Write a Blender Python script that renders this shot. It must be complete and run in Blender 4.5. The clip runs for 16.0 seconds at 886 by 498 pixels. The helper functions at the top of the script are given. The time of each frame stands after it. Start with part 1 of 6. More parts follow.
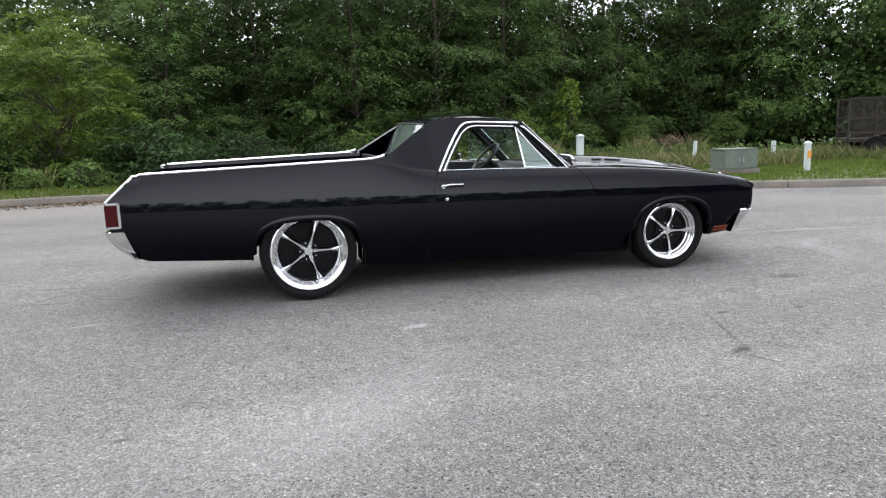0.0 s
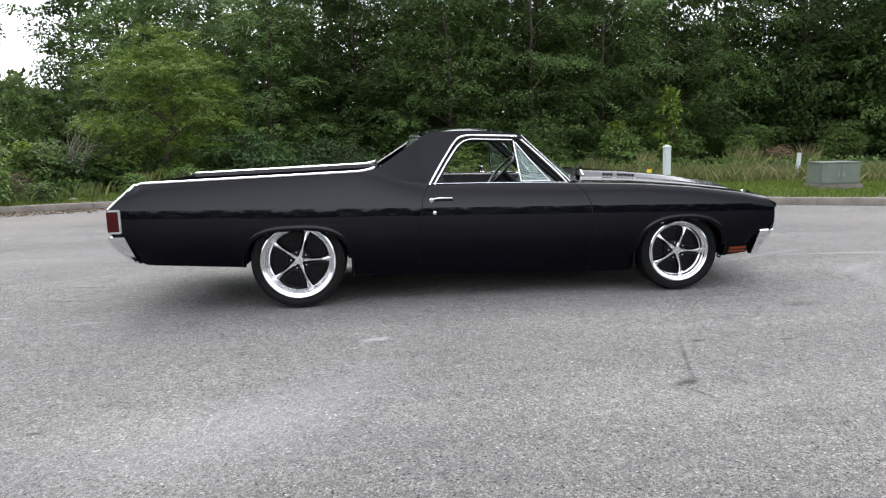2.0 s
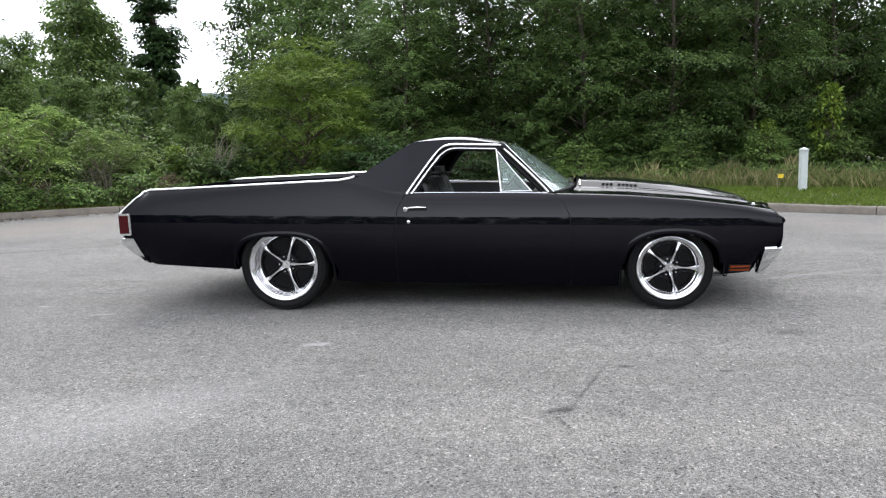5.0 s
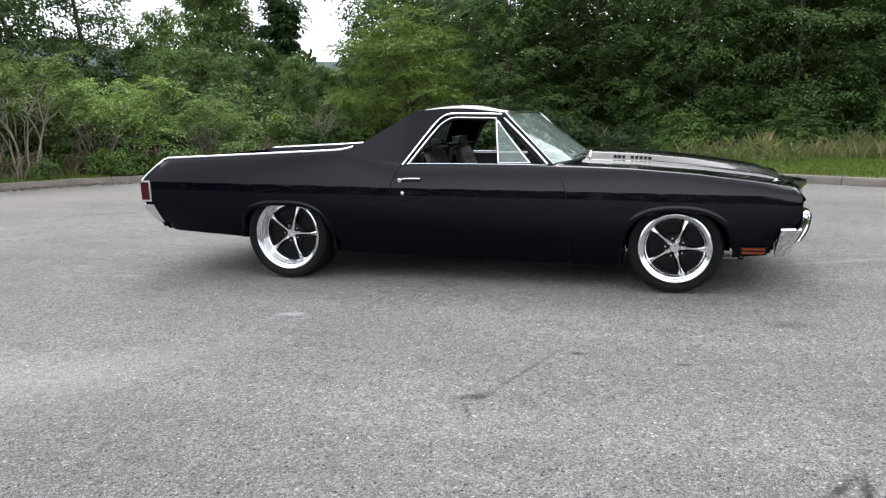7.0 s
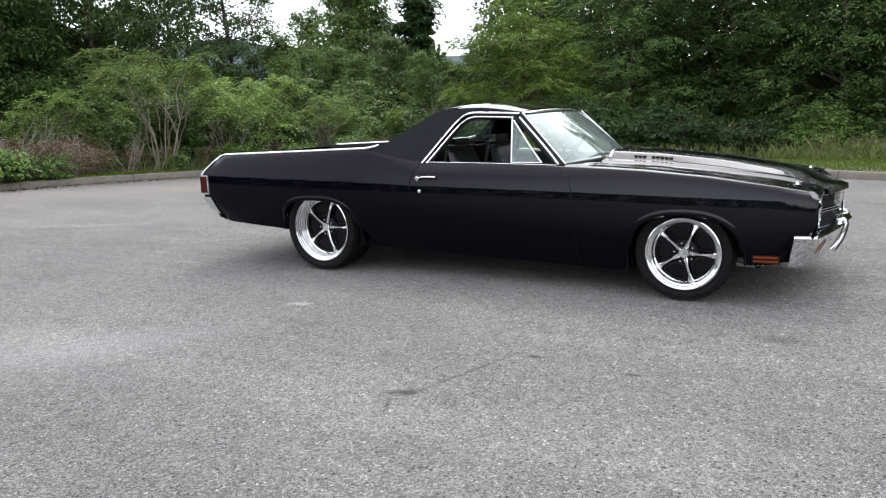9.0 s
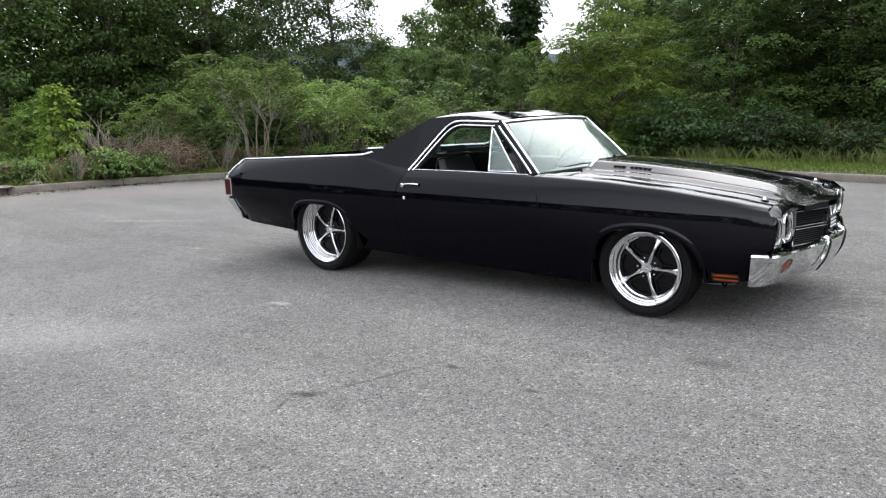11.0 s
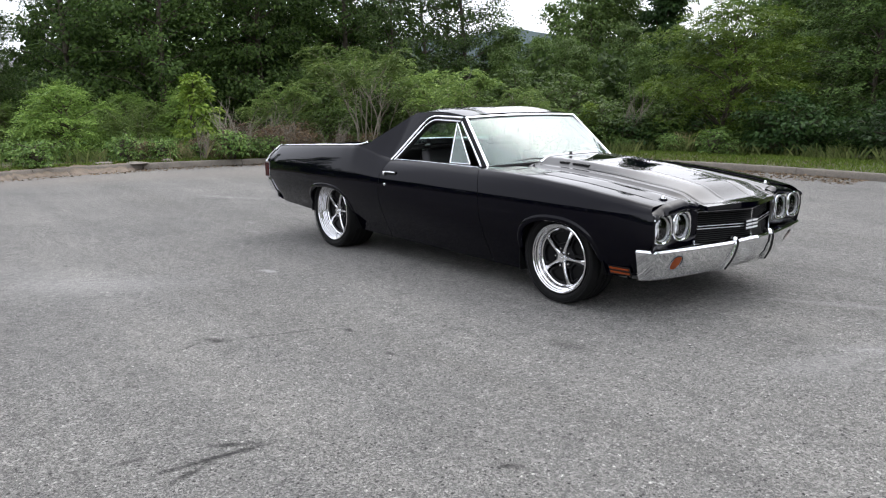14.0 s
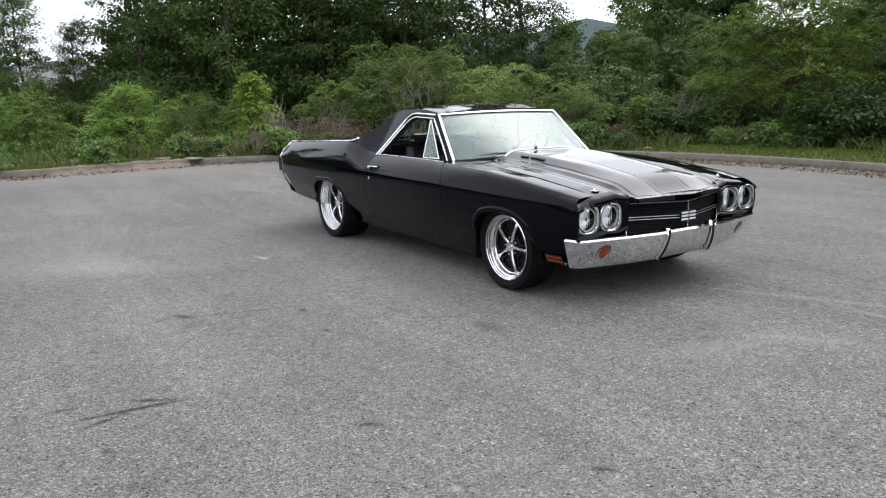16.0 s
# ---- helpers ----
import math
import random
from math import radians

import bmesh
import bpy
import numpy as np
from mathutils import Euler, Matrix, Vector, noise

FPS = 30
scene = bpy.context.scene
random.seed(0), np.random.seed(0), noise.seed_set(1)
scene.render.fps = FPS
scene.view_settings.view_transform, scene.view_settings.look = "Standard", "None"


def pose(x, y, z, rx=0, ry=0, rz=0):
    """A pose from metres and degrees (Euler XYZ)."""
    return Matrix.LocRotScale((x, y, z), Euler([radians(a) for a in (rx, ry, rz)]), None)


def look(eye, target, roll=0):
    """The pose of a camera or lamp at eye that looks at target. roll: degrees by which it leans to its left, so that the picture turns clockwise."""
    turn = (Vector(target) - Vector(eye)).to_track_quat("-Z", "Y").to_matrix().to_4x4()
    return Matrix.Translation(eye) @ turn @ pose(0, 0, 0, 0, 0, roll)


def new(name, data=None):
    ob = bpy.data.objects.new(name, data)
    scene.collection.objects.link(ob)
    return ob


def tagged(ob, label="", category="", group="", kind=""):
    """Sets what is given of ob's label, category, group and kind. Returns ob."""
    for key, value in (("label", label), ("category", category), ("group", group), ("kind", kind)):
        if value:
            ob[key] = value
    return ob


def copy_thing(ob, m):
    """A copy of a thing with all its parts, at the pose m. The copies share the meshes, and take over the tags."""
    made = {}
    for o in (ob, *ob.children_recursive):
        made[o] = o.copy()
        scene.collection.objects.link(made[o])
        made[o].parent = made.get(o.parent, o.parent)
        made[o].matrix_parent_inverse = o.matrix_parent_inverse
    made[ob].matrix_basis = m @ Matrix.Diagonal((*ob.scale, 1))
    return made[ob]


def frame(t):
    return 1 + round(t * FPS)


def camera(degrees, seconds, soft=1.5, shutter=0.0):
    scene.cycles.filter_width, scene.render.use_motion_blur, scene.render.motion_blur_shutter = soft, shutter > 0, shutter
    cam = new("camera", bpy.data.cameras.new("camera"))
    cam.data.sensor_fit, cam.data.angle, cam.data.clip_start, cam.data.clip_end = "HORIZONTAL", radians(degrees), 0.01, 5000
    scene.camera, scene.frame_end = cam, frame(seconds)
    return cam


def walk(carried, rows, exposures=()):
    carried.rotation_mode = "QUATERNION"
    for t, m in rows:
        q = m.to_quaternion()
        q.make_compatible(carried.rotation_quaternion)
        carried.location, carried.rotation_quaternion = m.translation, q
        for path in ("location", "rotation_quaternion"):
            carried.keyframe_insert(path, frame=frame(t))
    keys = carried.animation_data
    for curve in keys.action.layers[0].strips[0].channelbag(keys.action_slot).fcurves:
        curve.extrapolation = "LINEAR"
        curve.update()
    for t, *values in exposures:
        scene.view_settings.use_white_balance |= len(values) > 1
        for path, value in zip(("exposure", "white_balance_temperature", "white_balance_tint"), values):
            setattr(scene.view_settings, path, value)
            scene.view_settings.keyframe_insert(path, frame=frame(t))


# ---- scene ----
cam = camera(63.0, 16.0, soft=1.2)

PATH = [
    (0, (-1.763, -6.17, 1.244), (-1.294, -4.255, 0.905), -2.0),
    (0.5, (-1.523, -6.26, 1.26), (-1.158, -4.322, 0.93), -1.4),
    (1, (-1.284, -6.277, 1.247), (-0.983, -4.326, 0.925), -1.7),
    (1.5, (-1.032, -6.267, 1.26), (-0.805, -4.304, 0.949), -1.1),
    (2, (-0.819, -6.297, 1.254), (-0.66, -4.327, 0.946), -1.7),
    (2.5, (-0.569, -6.382, 1.262), (-0.505, -4.406, 0.956), -1.3),
    (3, (-0.34, -6.362, 1.254), (-0.339, -4.385, 0.956), -2.3),
    (3.5, (-0.093, -6.296, 1.268), (-0.159, -4.319, 0.974), -2.0),
    (4, (0.137, -6.262, 1.255), (0.002, -4.289, 0.96), -2.6),
    (4.5, (0.39, -6.266, 1.275), (0.158, -4.3, 0.99), -2.2),
    (7, (1.542, -5.872, 1.247), (0.906, -4.011, 0.883), -2.1),
    (7.5, (1.759, -5.751, 1.272), (0.96, -3.952, 0.915), -1.0),
    (8, (1.967, -5.674, 1.268), (1.12, -3.897, 0.917), -1.3),
    (8.5, (2.235, -5.637, 1.272), (1.317, -3.897, 0.914), -1.4),
    (9, (2.433, -5.564, 1.258), (1.444, -3.866, 0.891), -2.4),
    (11.5, (3.572, -4.953, 1.294), (2.252, -3.494, 0.937), -1.3),
    (12, (3.834, -4.881, 1.295), (2.45, -3.483, 0.935), -0.5),
    (12.5, (4.029, -4.754, 1.284), (2.603, -3.399, 0.923), -1.1),
    (13, (4.224, -4.609, 1.298), (2.75, -3.309, 0.928), -0.2),
    (13.5, (4.473, -4.514, 1.301), (2.96, -3.262, 0.925), -0.6),
    (14, (4.696, -4.421, 1.297), (3.16, -3.196, 0.922), -1.3),
    (14.5, (4.857, -4.276, 1.296), (3.292, -3.091, 0.912), -0.3),
    (15, (5.055, -4.149, 1.299), (3.457, -3.01, 0.912), -0.4),
    (15.5, (5.311, -4.068, 1.315), (3.676, -2.984, 0.927), -0.6),
    (16, (5.482, -3.956, 1.301), (3.828, -2.9, 0.917), -1.9),
]
walk(cam, [(t, look(eye, target, roll)) for t, eye, target, roll in PATH], exposures=[(0.0, 0.56), (3.5, 0.60), (9.0, 0.51), (12.0, 0.38), (13.5, 0.31), (16.0, 0.14)])

# ---- world, sun, exposure ----
SUN_EL, SUN_AZ = radians(52), radians(345)
world = bpy.data.worlds.new("overcast_sky")
scene.world = world
world.use_nodes = True
wt = world.node_tree
wt.nodes.clear()
w_out = wt.nodes.new("ShaderNodeOutputWorld")
w_bg = wt.nodes.new("ShaderNodeBackground")
w_sky = wt.nodes.new("ShaderNodeTexSky")
w_sky.sky_type = "NISHITA"
w_sky.sun_disc = False
w_sky.sun_elevation, w_sky.sun_rotation = SUN_EL, SUN_AZ
w_sky.air_density, w_sky.dust_density, w_sky.ozone_density = 1.0, 4.0, 1.0
w_hsv = wt.nodes.new("ShaderNodeHueSaturation")
w_hsv.inputs["Saturation"].default_value = 0.25
w_mix = wt.nodes.new("ShaderNodeMix")
w_mix.data_type = "RGBA"
w_mix.inputs["Factor"].default_value = 0.6
w_mix.inputs["B"].default_value = (9.2, 9.5, 10.7, 1)
wt.links.new(w_sky.outputs["Color"], w_hsv.inputs["Color"])
wt.links.new(w_hsv.outputs["Color"], w_mix.inputs["A"])
w_co = wt.nodes.new("ShaderNodeTexCoord")
w_sep = wt.nodes.new("ShaderNodeSeparateXYZ")
wt.links.new(w_co.outputs["Generated"], w_sep.inputs["Vector"])
w_up = wt.nodes.new("ShaderNodeMapRange")
w_up.inputs["To Min"].default_value, w_up.inputs["To Max"].default_value = 1.25, 1.58
wt.links.new(w_sep.outputs["Z"], w_up.inputs["Value"])
w_scale = wt.nodes.new("ShaderNodeVectorMath")
w_scale.operation = "SCALE"
wt.links.new(w_mix.outputs["Result"], w_scale.inputs[0])
wt.links.new(w_up.outputs["Result"], w_scale.inputs["Scale"])
wt.links.new(w_scale.outputs["Vector"], w_bg.inputs["Color"])
w_bg.inputs["Strength"].default_value = 0.15
wt.links.new(w_bg.outputs["Background"], w_out.inputs["Surface"])
sun_data = bpy.data.lights.new("sun", "SUN")
sun_data.energy, sun_data.angle, sun_data.color = 0.7, radians(110), (1.0, 0.99, 0.97)
sun = new("sun", sun_data)
sun.matrix_world = look((20 * math.sin(SUN_AZ) , 20 * math.cos(SUN_AZ), 30), (0, 0, 0))

# ---- materials ----
def mat_base(name):
    m = bpy.data.materials.new(name)
    m.use_nodes = True
    nt = m.node_tree
    return m, nt, nt.nodes["Principled BSDF"]


def nd(nt, kind, **inputs):
    n = nt.nodes.new(kind)
    for k, v in inputs.items():
        n.inputs[k.replace("_", " ")].default_value = v
    return n


def ramp(nt, fac, stops):
    r = nt.nodes.new("ShaderNodeValToRGB")
    e = r.color_ramp.elements
    while len(e) < len(stops):
        e.new(0.5)
    for el, (p, c) in zip(e, stops):
        el.position = p
        el.color = (*c, 1) if len(c) == 3 else c
    nt.links.new(fac, r.inputs["Fac"])
    return r


def coords(nt, which="Object"):
    return nt.nodes.new("ShaderNodeTexCoord").outputs[which]


def noise_of(nt, vec, scale, detail=4.0, rough=0.6):
    n = nd(nt, "ShaderNodeTexNoise", Scale=scale, Detail=detail, Roughness=rough)
    nt.links.new(vec, n.inputs["Vector"])
    return n.outputs["Fac"]


def mixc(nt, fac, a, b, mode="MIX"):
    m = nt.nodes.new("ShaderNodeMix")
    m.data_type, m.blend_type = "RGBA", mode
    for sock, v in (("Factor", fac), ("A", a), ("B", b)):
        s = m.inputs[sock]
        if isinstance(v, bpy.types.NodeSocket):
            nt.links.new(v, s)
        else:
            s.default_value = (*v, 1) if isinstance(v, tuple) and len(v) == 3 else v
    return m.outputs["Result"]


def mathn(nt, op, a, b=0.0, c=0.0):
    m = nt.nodes.new("ShaderNodeMath")
    m.operation = op
    for i, v in enumerate((a, b, c)):
        if isinstance(v, bpy.types.NodeSocket):
            nt.links.new(v, m.inputs[i])
        else:
            m.inputs[i].default_value = v
    return m.outputs[0]


def bump(nt, bsdf, height, strength=0.3, dist=0.01):
    b = nd(nt, "ShaderNodeBump", Strength=strength, Distance=dist)
    nt.links.new(height, b.inputs["Height"])
    nt.links.new(b.outputs["Normal"], bsdf.inputs["Normal"])


def simple(name, colour, rough=0.5, metal=0.0, vary=0.15, scale=6.0, bumps=0.0, bscale=80.0, coat=0.0, spec=0.5):
    """A surface with grain and stains at two scales round one base colour."""
    m, nt, b = mat_base(name)
    v = coords(nt)
    big, fine = noise_of(nt, v, scale), noise_of(nt, v, scale * 9)
    mixed = mathn(nt, "ADD", mathn(nt, "MULTIPLY", big, 0.6), mathn(nt, "MULTIPLY", fine, 0.4))
    lo = tuple(c * (1 - vary) for c in colour)
    hi = tuple(min(1, c * (1 + vary)) for c in colour)
    r = ramp(nt, mixed, [(0.3, lo), (0.7, hi)])
    nt.links.new(r.outputs["Color"], b.inputs["Base Color"])
    rr = nd(nt, "ShaderNodeMapRange", To_Min=max(0.02, rough * 0.85), To_Max=min(1, rough * 1.15))
    nt.links.new(big, rr.inputs["Value"])
    nt.links.new(rr.outputs["Result"], b.inputs["Roughness"])
    b.inputs["Metallic"].default_value = metal
    b.inputs["Coat Weight"].default_value = coat
    b.inputs["Coat Roughness"].default_value = 0.03
    b.inputs["Specular IOR Level"].default_value = spec
    if bumps:
        bump(nt, b, noise_of(nt, v, bscale), bumps, 0.004)
    return m


def leafy(name, dark, light, rough=0.45):
    """Foliage: hue varies from leaf to leaf and from plant to plant, and light comes through."""
    m, nt, b = mat_base(name)
    geo = nt.nodes.new("ShaderNodeNewGeometry")
    info = nt.nodes.new("ShaderNodeObjectInfo")
    r = ramp(nt, geo.outputs["Random Per Island"], [(0.0, dark), (0.6, tuple((a + c) / 2 for a, c in zip(dark, light))), (1.0, light)])
    hue = nd(nt, "ShaderNodeHueSaturation")
    tone = nd(nt, "ShaderNodeMapRange", To_Min=0.68, To_Max=1.42)
    nt.links.new(info.outputs["Random"], tone.inputs["Value"])
    nt.links.new(tone.outputs["Result"], hue.inputs["Value"])
    nt.links.new(r.outputs["Color"], hue.inputs["Color"])
    nt.links.new(hue.outputs["Color"], b.inputs["Base Color"])
    b.inputs["Roughness"].default_value = rough
    b.inputs["Specular IOR Level"].default_value = 0.16
    tr = nt.nodes.new("ShaderNodeBsdfTranslucent")
    nt.links.new(hue.outputs["Color"], tr.inputs["Color"])
    mx = nd(nt, "ShaderNodeMixShader", Fac=0.36)
    nt.links.new(b.outputs["BSDF"], mx.inputs[1])
    nt.links.new(tr.outputs["BSDF"], mx.inputs[2])
    nt.links.new(mx.outputs["Shader"], nt.nodes["Material Output"].inputs["Surface"])
    return m


def gloss_by_angle(nt, b):
    """Lacquer coat by view angle: reflections dimmed at middle slants to darken flanks, full towards grazing."""
    lw = nd(nt, "ShaderNodeLayerWeight", Blend=0.5)
    fall = ramp(nt, lw.outputs["Facing"], [(0.0, (0.85, 0.85, 0.85)), (0.08, (0.6, 0.6, 0.6)), (0.2, (0.31, 0.31, 0.32)), (0.45, (0.33, 0.33, 0.34)), (0.6, (0.75, 0.75, 0.75)), (0.72, (1, 1, 1))])
    nt.links.new(fall.outputs["Color"], b.inputs["Coat Weight"])


def paint_black():
    m, nt, b = mat_base("black_car_paint")
    v = coords(nt)
    b.inputs["Base Color"].default_value = (0.0006, 0.0005, 0.0027, 1)
    b.inputs["Roughness"].default_value = 0.5
    b.inputs["Specular IOR Level"].default_value = 0.0
    b.inputs["Coat IOR"].default_value = 1.5
    gloss_by_angle(nt, b)
    dust = noise_of(nt, v, 3.0, 6)
    rr = nd(nt, "ShaderNodeMapRange", To_Min=0.02, To_Max=0.05)
    nt.links.new(dust, rr.inputs["Value"])
    nt.links.new(rr.outputs["Result"], b.inputs["Coat Roughness"])
    return m


STAINS = [(-0.9, -1.85, 0.10, 0.045, 10, 2.4), (-3.68, -0.76, 0.07, 0.03, 0, 1.9), (-2.96, -1.04, 0.14, 0.03, 10, 1.6), (0.66, -2.93, 0.10, 0.04, 30, 0.3), (0.815, -2.55, 0.40, 0.014, 73, 0.55), (1.02, -2.24, 0.06, 0.03, 20, 0.3), (2.11, -3.50, 0.26, 0.024, 85, 0.2), (2.05, -3.40, 0.10, 0.022, 55, 0.25), (2.17, -3.63, 0.11, 0.02, 108, 0.3), (1.92, -3.78, 0.08, 0.022, 85, 0.45), (2.1, -1.49, 0.18, 0.08, 0, 0.6), (-3.42, 0.33, 0.22, 0.010, -12, 0.3), (0.665, -3.08, 0.15, 0.014, -61, 0.6), (1.55, -2.3, 0.05, 0.02, 15, 0.4), (2.9, -2.7, 0.05, 0.025, 60, 0.35), (3.75, -2.2, 0.06, 0.02, 40, 0.4), (-2.4, -3.1, 0.04, 0.02, 10, 0.4), (-6.2, 2.5, 1.6, 0.06, 38, 0.7)]
SCUFFS = [(2.49, -3.67, 0.035, 0.02, 0, 0.45), (3.28, -0.80, 0.30, 0.20, 60, 1.2), (3.95, 0.38, 0.9, 0.045, -7, 1.6), (3.38, -0.35, 0.36, 0.26, 20, 1.15), (-1.75, -3.3, 1.2, 0.5, 15, 1.2), (-3.4, 0.03, 0.32, 0.012, 50, 0.35), (-3.42, -0.24, 0.17, 0.011, -10, 0.35), (3.55, -2.70, 0.025, 0.018, 0, 2.6), (-6.2, 0.05, 0.9, 0.10, 32, 1.3), (-1.3, -2.9, 0.9, 0.30, 52, 1.22), (2.9, 0.5, 0.9, 0.05, 24, 1.35), (3.15, -0.72, 0.50, 0.10, 75, 1.2), (3.35, -0.30, 0.45, 0.05, 35, 1.3)]
# tan dust washed towards the kerb
DUST = [(-9.5, 3.5, 5.5, 2.0, 62, 0.55), (-6.0, 8.2, 4.0, 1.6, 28, 0.65), (-10.8, -1.5, 3.5, 1.6, 95, 0.5), (3.5, 6.5, 3.0, 1.0, -33, 0.4), (8.0, 3.6, 5.0, 1.4, -20, 0.35)]


def asphalt():
    m, nt, b = mat_base("worn_asphalt")
    v = coords(nt)
    grain = nt.nodes.new("ShaderNodeTexVoronoi")
    grain.inputs["Scale"].default_value = 108.0
    nt.links.new(v, grain.inputs["Vector"])
    stone = ramp(nt, grain.outputs["Color"], [(0.0, (0.10, 0.099, 0.098)), (0.45, (0.188, 0.186, 0.183)), (0.78, (0.272, 0.269, 0.263)), (0.9, (0.35, 0.346, 0.337)), (1.0, (0.50, 0.495, 0.485))])
    fine = noise_of(nt, v, 205.0, 3)
    pits = ramp(nt, fine, [(0.40, (0.22, 0.22, 0.22)), (0.51, (1, 1, 1))])
    c = mixc(nt, 0.9, stone.outputs["Color"], pits.outputs["Color"], "MULTIPLY")
    mid = ramp(nt, noise_of(nt, v, 14.0, 4, 0.7), [(0.3, (0.78, 0.78, 0.78)), (0.7, (1.2, 1.2, 1.19))])
    c = mixc(nt, 0.8, c, mid.outputs["Color"], "MULTIPLY")
    broad = ramp(nt, noise_of(nt, v, 0.33, 5, 0.65), [(0.32, (0.848, 0.838, 0.806)), (0.68, (1.170, 1.150, 1.086))])
    c = mixc(nt, 1.0, c, broad.outputs["Color"], "MULTIPLY")
    blot = ramp(nt, noise_of(nt, v, 2.6, 6, 0.7), [(0.30, (0.70, 0.70, 0.71)), (0.44, (1, 1, 1))])
    c = mixc(nt, 0.6, c, blot.outputs["Color"], "MULTIPLY")
    sweep = nt.nodes.new("ShaderNodeMapping")
    sweep.inputs["Rotation"].default_value = (0, 0, radians(-38))
    sweep.inputs["Scale"].default_value = (0.10, 1.3, 1.0)
    nt.links.new(v, sweep.inputs["Vector"])
    tracks = ramp(nt, noise_of(nt, sweep.outputs["Vector"], 1.0, 5, 0.65), [(0.36, (0.90, 0.895, 0.885)), (0.5, (1, 1, 1)), (0.64, (1.10, 1.095, 1.085))])
    c = mixc(nt, 1.0, c, tracks.outputs["Color"], "MULTIPLY")
    # scattered dark pits and pale chips, each about a centimetre across
    chip = nt.nodes.new("ShaderNodeTexVoronoi")
    chip.inputs["Scale"].default_value = 46.0
    nt.links.new(v, chip.inputs["Vector"])
    pick = nt.nodes.new("ShaderNodeSeparateColor")
    nt.links.new(chip.outputs["Color"], pick.inputs["Color"])
    blob = nd(nt, "ShaderNodeMapRange", From_Min=0.36, From_Max=0.22)
    nt.links.new(chip.outputs["Distance"], blob.inputs["Value"])
    for channel, cut, tint in (("Red", 0.84, (0.25, 0.25, 0.25)), ("Green", 0.92, (1.9, 1.88, 1.84))):
        c = mixc(nt, mathn(nt, "MULTIPLY", blob.outputs["Result"], mathn(nt, "GREATER_THAN", pick.outputs[channel], cut)), c, mixc(nt, 1.0, c, tint, "MULTIPLY"))
    # oil spots, tyre scuffs and scratches with ragged outlines
    rag = mathn(nt, "MULTIPLY", mathn(nt, "SUBTRACT", noise_of(nt, v, 17.0, 5, 0.7), 0.5), 1.9)
    for x, y, rx, ry, turn, tone in STAINS + SCUFFS:
        mp = nt.nodes.new("ShaderNodeMapping")
        mp.vector_type = "TEXTURE"
        mp.inputs["Location"].default_value = (x, y, 0)
        mp.inputs["Rotation"].default_value = (0, 0, radians(turn))
        mp.inputs["Scale"].default_value = (rx, ry, 1000.0)
        nt.links.new(v, mp.inputs["Vector"])
        ln = nt.nodes.new("ShaderNodeVectorMath")
        ln.operation = "LENGTH"
        nt.links.new(mp.outputs["Vector"], ln.inputs[0])
        rr = nd(nt, "ShaderNodeMapRange", From_Min=1.25, From_Max=0.25)
        nt.links.new(mathn(nt, "ADD", ln.outputs["Value"], rag), rr.inputs["Value"])
        c = mixc(nt, rr.outputs["Result"], c, mixc(nt, 1.0, c, (tone, tone, tone), "MULTIPLY") if tone < 1 else mixc(nt, min(0.5, (tone - 1) * 0.5), c, (0.45, 0.445, 0.43)))
    for x, y, rx, ry, turn, most in DUST:
        mp = nt.nodes.new("ShaderNodeMapping")
        mp.vector_type = "TEXTURE"
        mp.inputs["Location"].default_value = (x, y, 0)
        mp.inputs["Rotation"].default_value = (0, 0, radians(turn))
        mp.inputs["Scale"].default_value = (rx, ry, 1000.0)
        nt.links.new(v, mp.inputs["Vector"])
        ln = nt.nodes.new("ShaderNodeVectorMath")
        ln.operation = "LENGTH"
        nt.links.new(mp.outputs["Vector"], ln.inputs[0])
        rr = nd(nt, "ShaderNodeMapRange", From_Min=1.2, From_Max=0.2, To_Max=most)
        nt.links.new(mathn(nt, "ADD", ln.outputs["Value"], mathn(nt, "MULTIPLY", rag, 0.5)), rr.inputs["Value"])
        c = mixc(nt, rr.outputs["Result"], c, (0.215, 0.195, 0.170))
    nt.links.new(c, b.inputs["Base Color"])
    b.inputs["Roughness"].default_value = 0.85
    b.inputs["Specular IOR Level"].default_value = 0.3
    bump(nt, b, mathn(nt, "ADD", grain.outputs["Distance"], fine), 0.9, 0.007)
    return m


PAINT = paint_black()
STRIPE = simple("charcoal_stripe_paint", (0.012, 0.012, 0.013), 0.4, 0.0, 0.1, 3.0, coat=1.0, spec=0.1)
gloss_by_angle(STRIPE.node_tree, STRIPE.node_tree.nodes["Principled BSDF"])
CHROME = simple("polished_chrome", (0.80, 0.81, 0.82), 0.04, 1.0, 0.05, 5.0)
ALLOY = simple("polished_alloy", (0.75, 0.75, 0.76), 0.14, 1.0, 0.08, 20.0)
REFLECTOR = simple("aluminised_reflector", (0.95, 0.95, 0.96), 0.5, 0.8, 0.03, 20.0)
RUBBER = simple("black_tyre_rubber", (0.005, 0.005, 0.005), 0.75, 0, 0.25, 20.0, 0.3, 150.0, spec=0.2)
POCKET = simple("satin_black_wheel_paint", (0.004, 0.004, 0.0045), 0.38, 0, 0.15, 20.0, spec=0.15)
TRIM = simple("matt_black_trim", (0.006, 0.006, 0.006), 0.55, 0, 0.2, 10.0, spec=0.25)
COVER = simple("black_canvas", (0.006, 0.006, 0.006), 0.95, 0, 0.25, 12.0, 0.3, 220.0, spec=0.03)
UNDER = simple("dirty_underbody_black", (0.005, 0.005, 0.005), 0.85, 0, 0.3, 6.0, spec=0.15)
VINYL = simple("black_pleated_vinyl", (0.009, 0.009, 0.0095), 0.42, 0, 0.2, 8.0, 0.15, 200.0)
